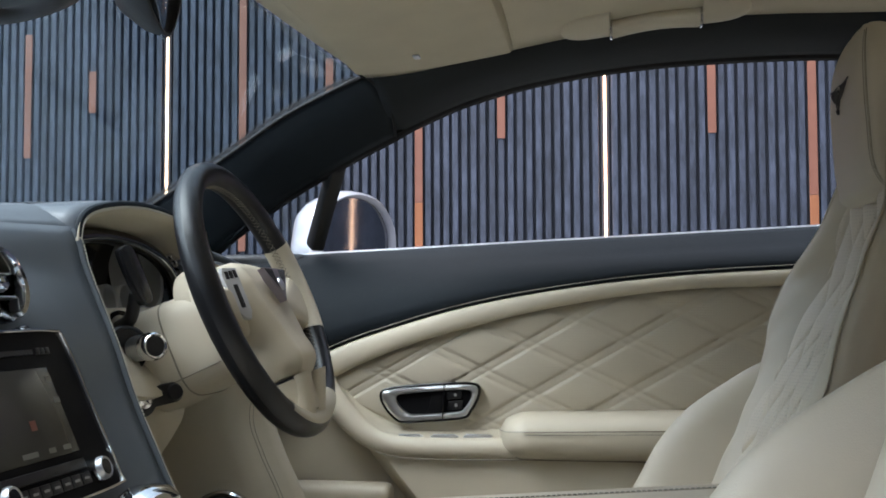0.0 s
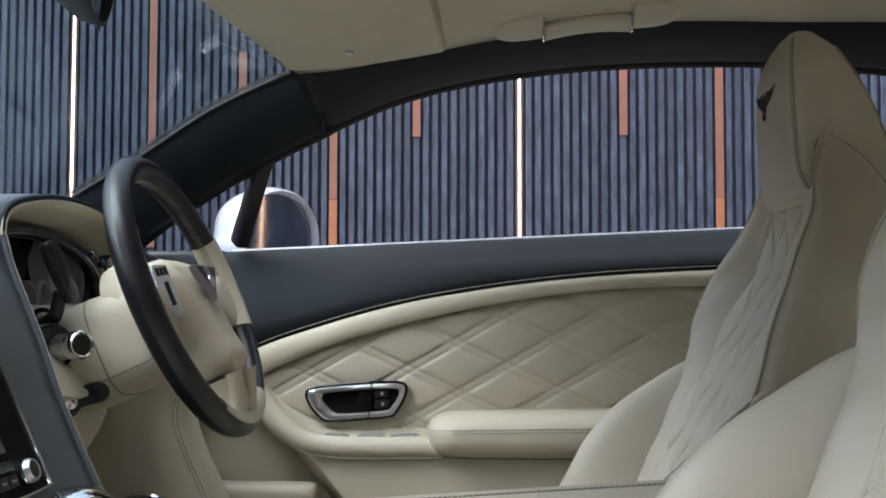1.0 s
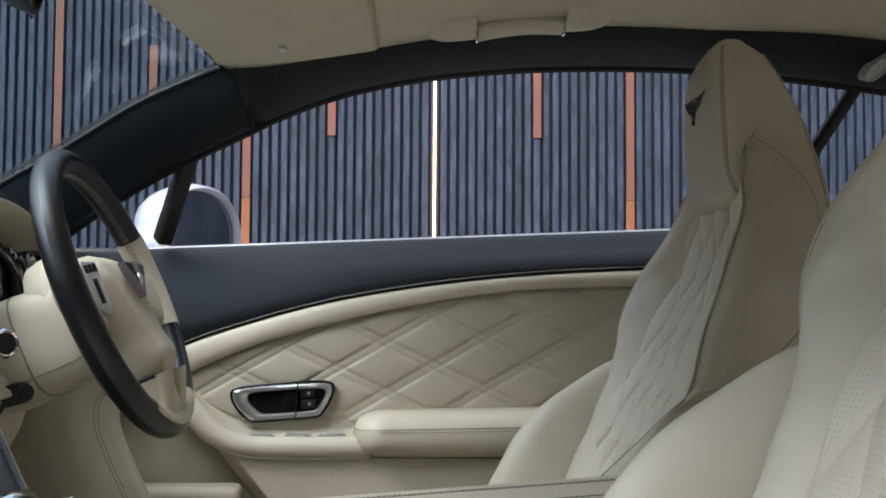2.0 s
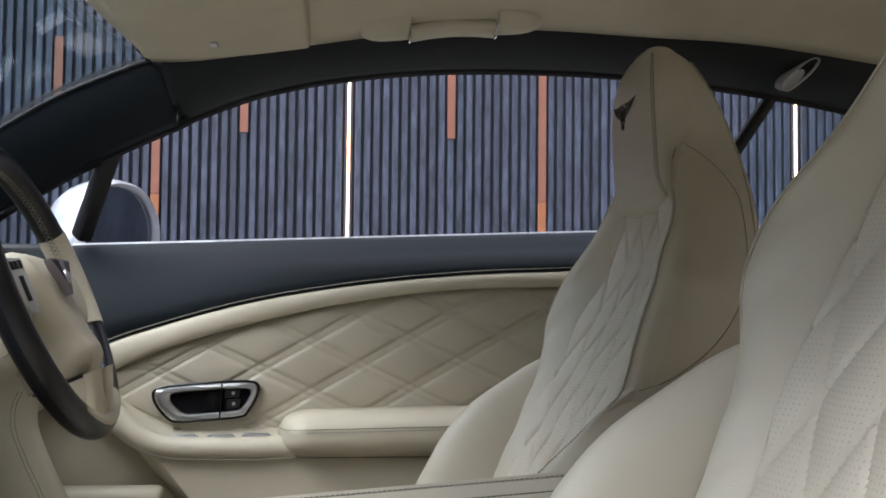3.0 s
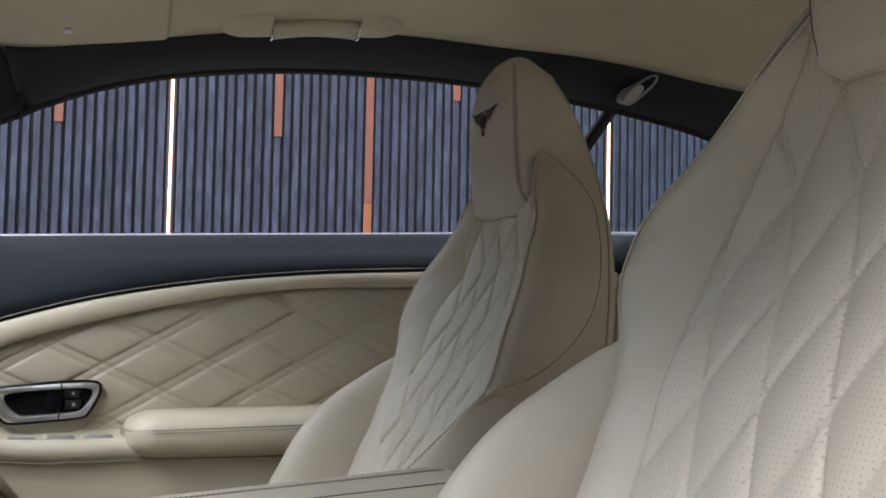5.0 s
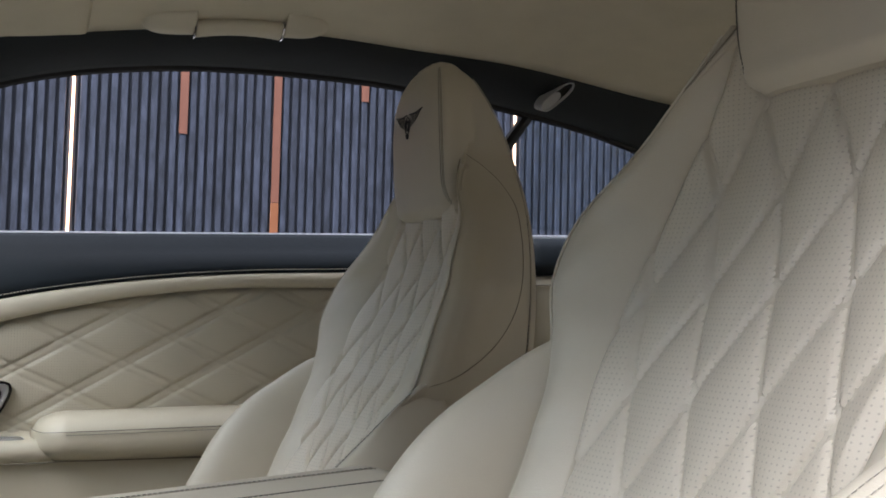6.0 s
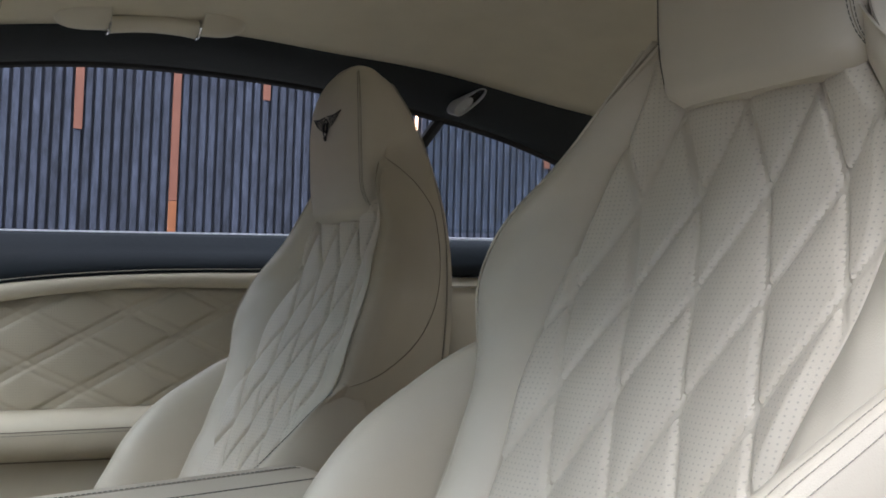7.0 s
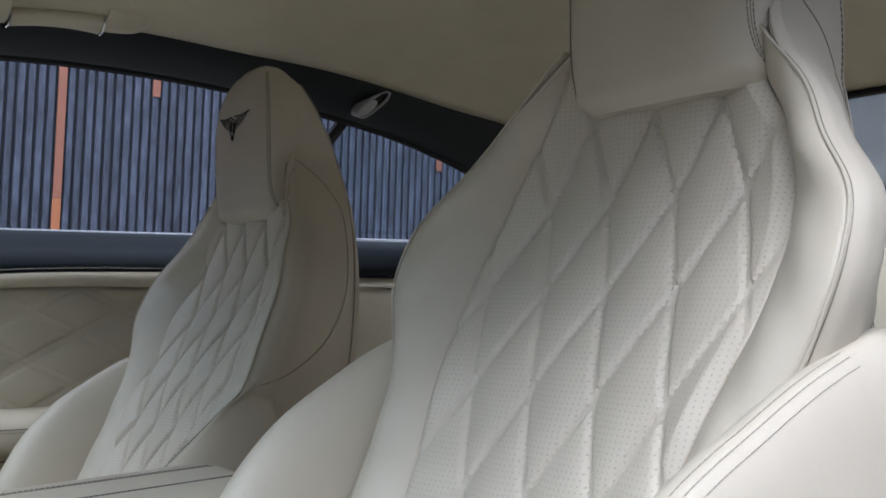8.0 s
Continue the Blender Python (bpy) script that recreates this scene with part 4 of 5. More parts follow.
# switch buttons and chrome bezel at the far end of the dials
for cx, cy in ((0.178, 0.03), (0.194, 0.022)):
    part("knob", lathe([(0.0001, 0.016), (0.007, 0.016), (0.009, 0.012), (0.009, 0.0)], FACE @ Matrix.Translation((cx, cy, 0.025)), 20), chrome, dash, "small chrome push knob")
part("end_vent_ring", lathe([(0.040, 0.0), (0.041, 0.014), (0.036, 0.018), (0.032, 0.012), (0.031, 0.0)], FACE @ Matrix.Translation((0.245, -0.01, 0.02)), 36), chrome, dash, "chrome vent ring")

# cream lower fascia round the column, bending away below into the footwell
def fascia(a, b):
    y = 0.175 + 0.44 * b
    z = 0.595 + 0.268 * a
    lowx = -0.505 + 0.055 * (1 - a) * math.exp(-((y - 0.22) / 0.12) ** 2)
    x = lowx + 0.030 * math.sin(math.pi * min(a * 1.1, 1)) - 0.13 * max(0.40 - a, 0) ** 1.2 - 0.35 * max(b - 0.35, 0) ** 2 * (1 - a)
    return (x, y, z)


part("knee_panel", sheet(fascia, 30, 30), cream_plain, dash, "cream knee panel", solid=0.01, inside=(-1.6, 0.2, 0.3))

col = thing("steering_column", (-0.47, 0.365, 0.75), "cream steering column shroud with black stalks", "steering column")


WN = Vector((0.92, 0.0, 0.392)).normalized()
WU = Vector((-0.392, 0.0, 0.92)).normalized()
WM = basis((-0.343, 0.362, 0.875), (0, 1, 0), WU, WN)


def shroud(a, b):
    """Round-cornered sleeve along the column, a little wider towards the dash."""
    t = 2 * math.pi * b
    s = 1.0 - 0.07 * a - 0.10 * max(a - 0.88, 0) / 0.12
    cy, sz = math.cos(t), math.sin(t)
    return WM @ Vector((0.083 * s * math.copysign(abs(cy) ** 0.5, cy), -0.024 + 0.066 * s * math.copysign(abs(sz) ** 0.5, sz), -0.155 + 0.118 * a))


part("shroud", sheet(shroud, 24, 48), cream_plain, col, "cream two-piece shroud", solid=0.003, inside=WM @ Vector((0, -0.024, -0.1)))
part("shroud_cap", sheet(lambda a, b: (WM @ Vector((0, -0.024, -0.036))).lerp(shroud(1.0, b), a), 3, 48), cream_plain, col)
part("rear_joint", tube([shroud(0.42, b / 48) for b in range(48)], 0.0012, 6, closed=True), seam_shadow, col)
part("split_line", tube([Vector(shroud(t / 12, 0.56)) + Vector((0, -0.0005, 0)) for t in range(13)], 0.0008, 6), seam_shadow, col)
pod = thing("ignition_panel", (-0.50, 0.24, 0.80), "cream panel with ignition stalk and key switch", "switch panel")


def pod_fn(a, b):
    t = 2 * math.pi * b
    cy, sz = math.cos(t), math.sin(t)
    prof = [(1.06, -0.04), (1.04, 0.0), (0.98, 0.010), (0.88, 0.014), (0.02, 0.015)]
    s, h = prof[int(round(a * 4))]
    return (-0.492 + h - 0.05 * (0.055 * s * sz) / 0.055, 0.262 + 0.060 * s * math.copysign(abs(cy) ** 0.5, cy), 0.812 + 0.056 * s * math.copysign(abs(sz) ** 0.5, sz))


part("panel", sheet(pod_fn, 4, 48), cream_plain, pod, solid=0.002, inside=(-0.62, 0.26, 0.80))
AX = Vector((0.80, -0.58, 0.10)).normalized()
BY = Vector((0, 0, 1)).cross(AX).normalized()
IG = basis((-0.471, 0.270, 0.813), BY, AX.cross(BY), AX)
part("recess_ring", lathe([(0.029, -0.01), (0.029, 0.004), (0.027, 0.006), (0.024, 0.002), (0.0001, 0.001)], IG @ Matrix.Translation((-0.014, 0, 0.004)), 36), satin_black, pod, "black oval recess")
igk = part("ignition_knob", lathe([(0.016, 0.0), (0.015, 0.034), (0.0165, 0.036), (0.0165, 0.048), (0.0145, 0.051), (0.0135, 0.049)], IG, 32), brushed, pod, "knurled metal stalk end")
part("chrome_ring", lathe([(0.0172, 0.036), (0.0178, 0.042), (0.0172, 0.048), (0.0145, 0.0515), (0.0125, 0.0505)], IG, 32), chrome, igk)
part("end_cap", lathe([(0.0001, 0.051), (0.0115, 0.0508), (0.0125, 0.0495)], IG, 24), satin_black, igk)
KS = basis((-0.442, 0.262, 0.752), BY, AX.cross(BY), AX)
key_out = [Vector((-0.017 + 0.0200 * math.cos(t), 0.0200 * math.sin(t), 0)) for t in np.linspace(radians(50), radians(335), 30)]
key_out += [Vector((0.027 + 0.0125 * math.cos(t), 0.008 + 0.0125 * math.sin(t), 0)) for t in np.linspace(radians(-85), radians(100), 20)]
part("key_surround", plate([(p.x, p.y) for p in key_out], KS, -0.02, 0.004, 0.002), satin_black, pod, "black key switch surround")
part("key_switch", lathe([(0.0001, 0.012), (0.006, 0.012), (0.0095, 0.010), (0.0105, 0.004), (0.0105, -0.002)], KS @ Matrix.Translation((-0.017, 0.0, 0.001)), 28), chrome, pod, "chrome key barrel")
part("push_button", lathe([(0.0001, 0.006), (0.009, 0.006), (0.011, 0.003), (0.011, 0.0)], KS @ Matrix.Translation((0.027, 0.008, 0.001)), 24), satin_black, pod)
# gearshift paddle on its arm behind the wheel
pad = thing("shift_paddle", (-0.47, 0.27, 0.85), "black gearshift paddle on a short arm", "shift paddle")
part("arm", tube(smooth_run([(-0.505, 0.285, 0.835), (-0.478, 0.272, 0.850), (-0.470, 0.268, 0.880)], 10), lambda s: 0.0095 - 0.002 * s, 12), satin_black, pad)
pu = Vector((-0.30, -0.25, 0.92)).normalized()
pn = Vector((0.90, -0.32, 0.1))
pn = (pn - pu * pn.dot(pu)).normalized()
PD = basis((-0.462, 0.253, 0.900), pu.cross(pn), pu, pn)
pad_out = smooth_run([(-0.012, -0.030, 0), (-0.018, 0.0, 0), (-0.017, 0.034, 0), (-0.008, 0.040, 0), (0.010, 0.038, 0), (0.015, 0.020, 0), (0.015, -0.022, 0), (0.010, -0.033, 0), (0.0, -0.034, 0)], 48, closed=True)
part("blade", plate([(p.x * 0.72, p.y * 1.02) for p in pad_out], PD, -0.005, 0.006, 0.004), paddle_grey, pad)
part("arm_collar", lathe([(0.018, 0.0), (0.018, 0.003), (0.012, 0.004)], basis((-0.498, 0.281, 0.842), BY, AX.cross(BY), AX), 28), gloss_black, pad)

# ---- centre stack: vents, screen unit, knobs ----
unit = thing("infotainment_unit", (-0.44, 0, 0.75), "centre screen unit with chrome frame and knobs", "car radio")
UN = Vector((0.93, 0, 0.36)).normalized()
UU = Vector((-0.36, 0, 0.93)).normalized()
UM = basis((-0.446, -0.012, 0.756), (0, 1, 0), UU, UN)
frame_out = smooth_run([(-0.098, -0.075, 0), (-0.094, 0.078, 0), (-0.075, 0.088, 0), (0.0, 0.0895, 0), (0.086, 0.088, 0), (0.104, 0.078, 0), (0.116, 0.0, 0), (0.126, -0.075, 0), (0.118, -0.086, 0), (0.0, -0.088, 0), (-0.090, -0.086, 0)], 80, closed=True)
part("chrome_frame", hoop([(p.x, p.y) for p in frame_out], [(p.x * 0.966, p.y * 0.962) for p in frame_out], UM, -0.002, 0.010, 0.002), chrome, unit, "thin chrome frame")
part("fascia", plate([(p.x * 0.976, p.y * 0.973) for p in frame_out], UM, -0.004, 0.007), fascia_black, unit)
scr = part("screen", plate([(-0.072, -0.040), (0.066, -0.040), (0.056, 0.050), (-0.066, 0.050)], UM, 0.006, 0.0082, 0.0008), screen_glass, unit, "dark glossy screen showing a faint display")
part("disc_slot", plate([(-0.065, 0.064), (0.040, 0.064), (0.040, 0.069), (-0.065, 0.069)], UM, 0.007, 0.0085), satin_black, unit)
for i in range(3):
    part("slot_button", plate([(0.045 + i * 0.009, 0.0635), (0.052 + i * 0.009, 0.0635), (0.052 + i * 0.009, 0.070), (0.045 + i * 0.009, 0.070)], UM, 0.007, 0.0095, 0.0008), satin_black, unit)
for cx, cy, w, h, mt in ((0.052, 0.037, 0.010, 0.006, screen_grey), (0.055, 0.015, 0.010, 0.006, screen_grey), (0.045, -0.033, 0.014, 0.005, screen_grey), (0.018, -0.033, 0.012, 0.005, screen_grey), (-0.020, -0.033, 0.026, 0.005, screen_grey), (0.0, -0.006, 0.010, 0.010, screen_red)):
    part("screen_icon", plate([(cx - w / 2, cy - h / 2), (cx + w / 2, cy - h / 2), (cx + w / 2, cy + h / 2), (cx - w / 2, cy + h / 2)], UM, 0.0083, 0.0085), mt, scr)
for i in range(7):
    x = -0.062 + i * 0.0185
    kb = part("button", plate([(x, -0.074), (x + 0.017, -0.074), (x + 0.017, -0.062), (x, -0.062)], UM, 0.007, 0.0105, 0.001), satin_black, unit)
    part("legend", plate([(x + 0.004, -0.0695), (x + 0.013, -0.0695), (x + 0.013, -0.0670), (x + 0.004, -0.0670)], UM, 0.0106, 0.0108), icon_grey, kb)
part("button_bar", plate([(-0.085, -0.058), (0.062, -0.058), (0.060, -0.048), (-0.083, -0.048)], UM, 0.006, 0.013, 0.002), satin_black, unit)
for cx, cy in ((0.083, -0.064), (-0.082, -0.066)):
    kn = part("rotary_knob", lathe([(0.0125, 0.0), (0.0122, 0.018), (0.0105, 0.021), (0.0085, 0.0205)], UM @ Matrix.Translation((cx, cy, 0.000)), 32), brushed, unit, "knurled chrome rotary knob")
    part("cap", lathe([(0.0001, 0.0205), (0.0085, 0.0205), (0.009, 0.019)], UM @ Matrix.Translation((cx, cy, 0.000)), 24), gloss_black, kn)
    part("knurl", lathe([(0.0128, 0.003), (0.0133, 0.006), (0.0128, 0.009), (0.0133, 0.012), (0.0127, 0.015)], UM @ Matrix.Translation((cx, cy, 0.000)), 36), chrome, kn)

for y in (0.022,):
    vent = thing("air_vent", (-0.48, y, 0.85), "round chrome bullseye air vent in the dashboard", "air vent")
    VM = basis((-0.505, y, 0.885), (0, 1, 0), Vector((-0.30, 0, 0.954)), Vector((0.954, 0, 0.30))) @ Matrix.Scale(1.1, 4)
    part("ring", lathe([(0.036, -0.004), (0.0365, 0.012), (0.034, 0.017), (0.030, 0.016), (0.028, 0.008), (0.028, -0.004)], VM, 48), chrome, vent, "polished chrome ring")
    part("throat", lathe([(0.0285, 0.006), (0.027, -0.016), (0.0001, -0.018)], VM, 32), gloss_black, vent)
    for dy in (-0.011, 0.011):
        part("vane", block((0.050, 0.0016, 0.012), (0, 0, 0), 0.0006, 1), brushed, vent).data.transform(VM @ Matrix.Translation((0, dy, 0.002)))
    part("boss", lathe([(0.0001, 0.016), (0.006, 0.015), (0.008, 0.010), (0.007, 0.0)], VM, 24), chrome, vent)
    part("stop_knob", lathe([(0.0001, 0.020), (0.005, 0.019), (0.006, 0.014), (0.006, 0.0)], VM @ Matrix.Translation((0.012, -0.046, -0.002)), 20), chrome, vent)
# gear selector top that just shows beside the stack
gear = thing("gear_selector", (-0.33, 0.06, 0.62), "chrome topped gear selector on the console", "gear lever")
part("knob", lathe([(0.0001, 0.030), (0.020, 0.028), (0.030, 0.020), (0.032, 0.010), (0.026, 0.0), (0.014, -0.02), (0.013, -0.09)], basis((-0.352, 0.060, 0.658), (1, 0, 0), (0, 1, 0), (0, 0, 1)), 36), chrome, gear)

# footwell side trim with a double-stitched edge and the speaker in the door's foot
kick = thing("footwell_trim", (-0.55, 0.66, 0.40), "cream leather footwell side trim with dark double stitching", "footwell trim")
kick_edge = curve([(0.33, -0.34), (0.45, -0.355), (0.576, -0.398), (0.64, -0.428), (0.69, -0.444), (0.72, -0.440), (0.745, -0.425), (0.775, -0.40)])


def kick_fn(a, b):
    z = 0.33 + 0.46 * a
    xe = kick_edge(z)
    x = -0.86 + (xe + 0.022 + 0.86) * b
    y = 0.625 + 0.035 * max(b - 0.86, 0) / 0.14 + 0.06 * max(0.3 - b, 0)
    return (x, y, z)


part("panel", sheet(kick_fn, 40, 30), cream, kick, solid=0.015, inside=(0.1, 4.0, 0.7))
for d in (0.0, 0.006):
    part("stitching", dashes([(kick_edge(z) - d, 0.6235, z) for z in np.linspace(0.35, 0.735, 70)], 0.0048, 0.0034, 0.0006), thread_dark, kick, smooth=False)
spk = thing("speaker", (-0.49, 0.63, 0.46), "round chrome ringed loudspeaker low in the door", "speaker")
SM = basis((-0.490, 0.618, 0.520), (1, 0, 0), (0, 0, 1), (0, -1, 0))
part("ring", lathe([(0.060, -0.01), (0.060, 0.004), (0.057, 0.007), (0.053, 0.004), (0.052, -0.01)], SM, 48), chrome, spk)
part("grille", lathe([(0.0001, 0.006), (0.03, 0.004), (0.053, -0.002)], SM, 40), satin_black, spk)

# ---- steering wheel ----
wheel = thing("steering_wheel", (-0.345, 0.362, 0.88), "two-tone black and cream leather steering wheel", "steering wheel")
RR, RT = 0.1735, 0.0165


def rim_seg(t0, t1, k, p0=0.0, p1=2 * math.pi, grow_by=0.0):
    def fn(a, b):
        t = t0 + (t1 - t0) * a
        p = p0 + (p1 - p0) * b
        e = grow_by
        r = RR + (RT + e) * math.cos(p)
        return WM @ Vector((r * math.cos(t), r * math.sin(t), (RT * 1.05 + e) * math.sin(p)))
    return sheet(fn, k, 20)


part("rim", rim_seg(0, 2 * math.pi, 120), black_leather, wheel, "black leather rim")
D = math.radians
for t0, t1, p0 in ((D(-17), D(28), D(60)), (D(152), D(197), D(118))):
    part("rim_inlay", rim_seg(t0, t1, 30, p0, D(262), 0.0012), cream, wheel, "cream leather grip inlay")
part("rim_inlay", rim_seg(D(-122), D(-58), 30, D(70), D(262), 0.0012), cream, wheel, "cream leather lower inlay")
# lacing along the inner side of the rim
def lacing(t0, t1, n, swing, lift, flip):
    run = []
    for i in range(n + 1):
        t = t0 + (t1 - t0) * i / n
        p = math.pi + (swing if (i + flip) % 2 else -swing)
        r = RR + (RT + lift) * math.cos(p)
        run.append(WM @ Vector((r * math.cos(t), r * math.sin(t), (RT * 1.05 + lift) * math.sin(p))))
    return run


for flip in (0, 1):
    part("lacing", tube(lacing(0, 2 * math.pi, 150, 0.24, 0.0006, flip), 0.00035, 4), thread_mid, wheel, "pale cross stitching inside the rim", smooth=False)
    part("lacing", tube(lacing(D(-17), D(28), 20, 0.24, 0.0018, flip), 0.0005, 4), thread_dark, wheel, "dark cross stitching on the cream grip", smooth=False)

# airbag pad: broad shoulders above, tapering to a square foot
hub_w = curve([(-0.112, 0.042), (-0.10, 0.047), (-0.06, 0.054), (-0.03, 0.066), (0.0, 0.077), (0.025, 0.077), (0.042, 0.066), (0.053, 0.042)])
hub_h = curve([(-0.112, 0.022), (-0.10, 0.031), (-0.06, 0.028), (-0.03, 0.023), (0.0, 0.019), (0.025, 0.014), (0.042, 0.004), (0.053, -0.010)])


def hub(a, b):
    v = -0.112 + 0.165 * a
    w, h = hub_w(v), hub_h(v)
    t = math.pi * b
    c, s = math.cos(t), math.sin(t)
    crease = 0.004 * math.exp(-((abs(c) - 0.55) / 0.12) ** 2)
    return WM @ Vector((w * math.copysign(abs(c) ** 0.7, c), v, -0.05 + (h + 0.05) * abs(s) ** 0.42 + crease * s))


part("airbag_pad", sheet(hub, 40, 36), cream_plain, wheel, "cream airbag pad", solid=0.004, inside=WM @ Vector((0, -0.04, -0.04)))
part("pad_foot_gap", plate([(-0.043, -0.1150), (0.043, -0.1150), (0.043, -0.1120), (-0.043, -0.1120)], WM, -0.045, 0.015), satin_black, wheel)
part("hub_back", lathe([(0.070, -0.085), (0.076, -0.06), (0.066, -0.040), (0.0001, -0.038)], WM, 40), cream_plain, wheel)
for sg in (1, -1):
    def spoke(a, b):
        u = 0.060 + 0.098 * a
        w = 0.030 + 0.010 * math.cos(2 * math.pi * a)
        t = 2 * math.pi * b
        c, s = math.cos(t), math.sin(t)
        return WM @ Vector((sg * u, -0.006 + w * math.copysign(abs(c) ** 0.7, c), -0.018 + 0.014 * a + 0.013 * math.copysign(abs(s) ** 0.7, s)))
    part("side_spoke", sheet(spoke, 14, 28), cream_plain, wheel, "cream side spoke")
    podm = WM @ Matrix.Translation((sg * 0.082, 0.006, 0.000)) @ Matrix.Rotation(sg * 0.45, 4, "Y") @ Matrix.Scale(0.85, 4)
    pod_outline = [(sg * x, y) for x, y in ((-0.014, 0.036), (0.012, 0.040), (0.017, 0.030), (0.016, -0.020), (0.004, -0.038), (-0.008, -0.042), (-0.014, -0.030))]
    pl = part("button_pod", plate(pod_outline, podm, -0.004, 0.004, 0.0015), satin_grey, wheel, "satin metal switch pod")
    part("rocker", plate([(sg * x, y) for x, y in ((-0.004, 0.012), (0.004, 0.012), (0.004, -0.024), (-0.004, -0.024))], podm, 0.002, 0.006, 0.0015), satin_black, pl)
    for k2 in range(3):
        part("switch", plate([(sg * x, y) for x, y in ((-0.011 + k2 * 0.008, 0.021), (-0.0045 + k2 * 0.008, 0.022), (-0.0045 + k2 * 0.008, 0.034), (-0.011 + k2 * 0.008, 0.033))], podm, 0.002, 0.0055, 0.0012), satin_black, pl)

    def leg(a, b):
        p = Vector((sg * (0.034 - 0.012 * a), -0.112 - 0.052 * a, 0.024 - 0.018 * a))
        t = 2 * math.pi * b
        return WM @ (p + Vector((0.0125 * math.cos(t) * (1 + 0.5 * a * a), 0, 0.012 * math.sin(t))))
    part("lower_spoke", sheet(leg, 12, 20), cream_plain, wheel, "cream lower spoke")
part("lower_web", plate([(-0.045, -0.1150), (0.045, -0.1150), (0.036, -0.160), (-0.036, -0.160)], WM, -0.022, 0.018, 0.006), cream_plain, wheel)
# badge as plain winged shapes
bad = part("badge", plate([(-0.032, 0.018), (0.032, 0.018), (0.026, 0.006), (0.010, -0.008), (0.0, -0.018), (-0.010, -0.008), (-0.026, 0.006)], WM @ Matrix.Translation((0, 0.006, -0.0352)) @ Matrix.Scale(1.25, 4), 0.046, 0.0535, 0.001), chrome, wheel, "dark winged metal badge")
bad.data.materials.clear()
bad.data.materials.append(material("badge_enamel", (0.30, 0.27, 0.31), 0.35, 0.3))
for i in range(7):
    for sg in (1, -1):
        x = 0.010 + i * 0.0035
        part("feather", plate([(sg * x, 0.0165), (sg * (x + 0.0012), 0.0165), (sg * (x * 0.72 + 0.001), -0.004 + i * 0.0021), (sg * x * 0.72, -0.004 + i * 0.0021)], WM @ Matrix.Translation((0, 0.006, -0.0352)) @ Matrix.Scale(1.25, 4), 0.0534, 0.0541), emblem_thread, bad, smooth=False)
part("boss", lathe([(0.0001, 0.003), (0.006, 0.0028), (0.0085, 0.0015), (0.009, 0.0)], WM @ Matrix.Translation((0, 0.006, 0.0322)), 28), brushed, bad)

# ---- seats ----
seat_face = curve([(0.50, 0.185), (0.55, 0.206), (0.65, 0.250), (0.755, 0.300), (0.815, 0.328), (0.88, 0.365), (0.96, 0.404), (1.00, 0.414), (1.04, 0.419), (1.10, 0.424), (1.27, 0.45)])
panel_half = curve([(0.50, 0.10), (0.65, 0.115), (0.75, 0.136), (0.82, 0.151), (0.88, 0.160), (0.95, 0.155), (1.0, 0.138), (1.05, 0.110), (1.10, 0.100), (1.27, 0.10)])
ridge_half = curve([(0.50, 0.185), (0.65, 0.185), (0.75, 0.192), (0.80, 0.204), (0.842, 0.220), (0.90, 0.235), (0.945, 0.227), (0.985, 0.194), (1.029, 0.163), (1.071, 0.123), (1.095, 0.106), (1.116, 0.095), (1.14, 0.089), (1.17, 0.087), (1.20, 0.081), (1.22, 0.071), (1.235, 0.060), (1.246, 0.040), (1.252, 0.014)])
ridge_x = curve([(0.50, 0.17), (0.65, 0.235), (0.75, 0.283), (0.828, 0.316), (0.89, 0.327), (0.955, 0.353), (1.02, 0.388), (1.075, 0.404), (1.095, 0.412), (1.12, 0.423), (1.14, 0.427), (1.18, 0.424), (1.212, 0.414), (1.252, 0.405)])
back_x = curve([(0.50, 0.37), (0.60, 0.415), (0.75, 0.474), (0.85, 0.505), (0.95, 0.519), (1.01, 0.517), (1.075, 0.507), (1.13, 0.494), (1.175, 0.477), (1.205, 0.463), (1.23, 0.449), (1.244, 0.435), (1.252, 0.416)])
back_half = curve([(0.50, 0.185), (0.70, 0.170), (0.85, 0.150), (0.95, 0.130), (1.01, 0.120), (1.075, 0.108), (1.13, 0.092), (1.175, 0.080), (1.205, 0.068), (1.23, 0.052), (1.244, 0.032), (1.252, 0.012)])


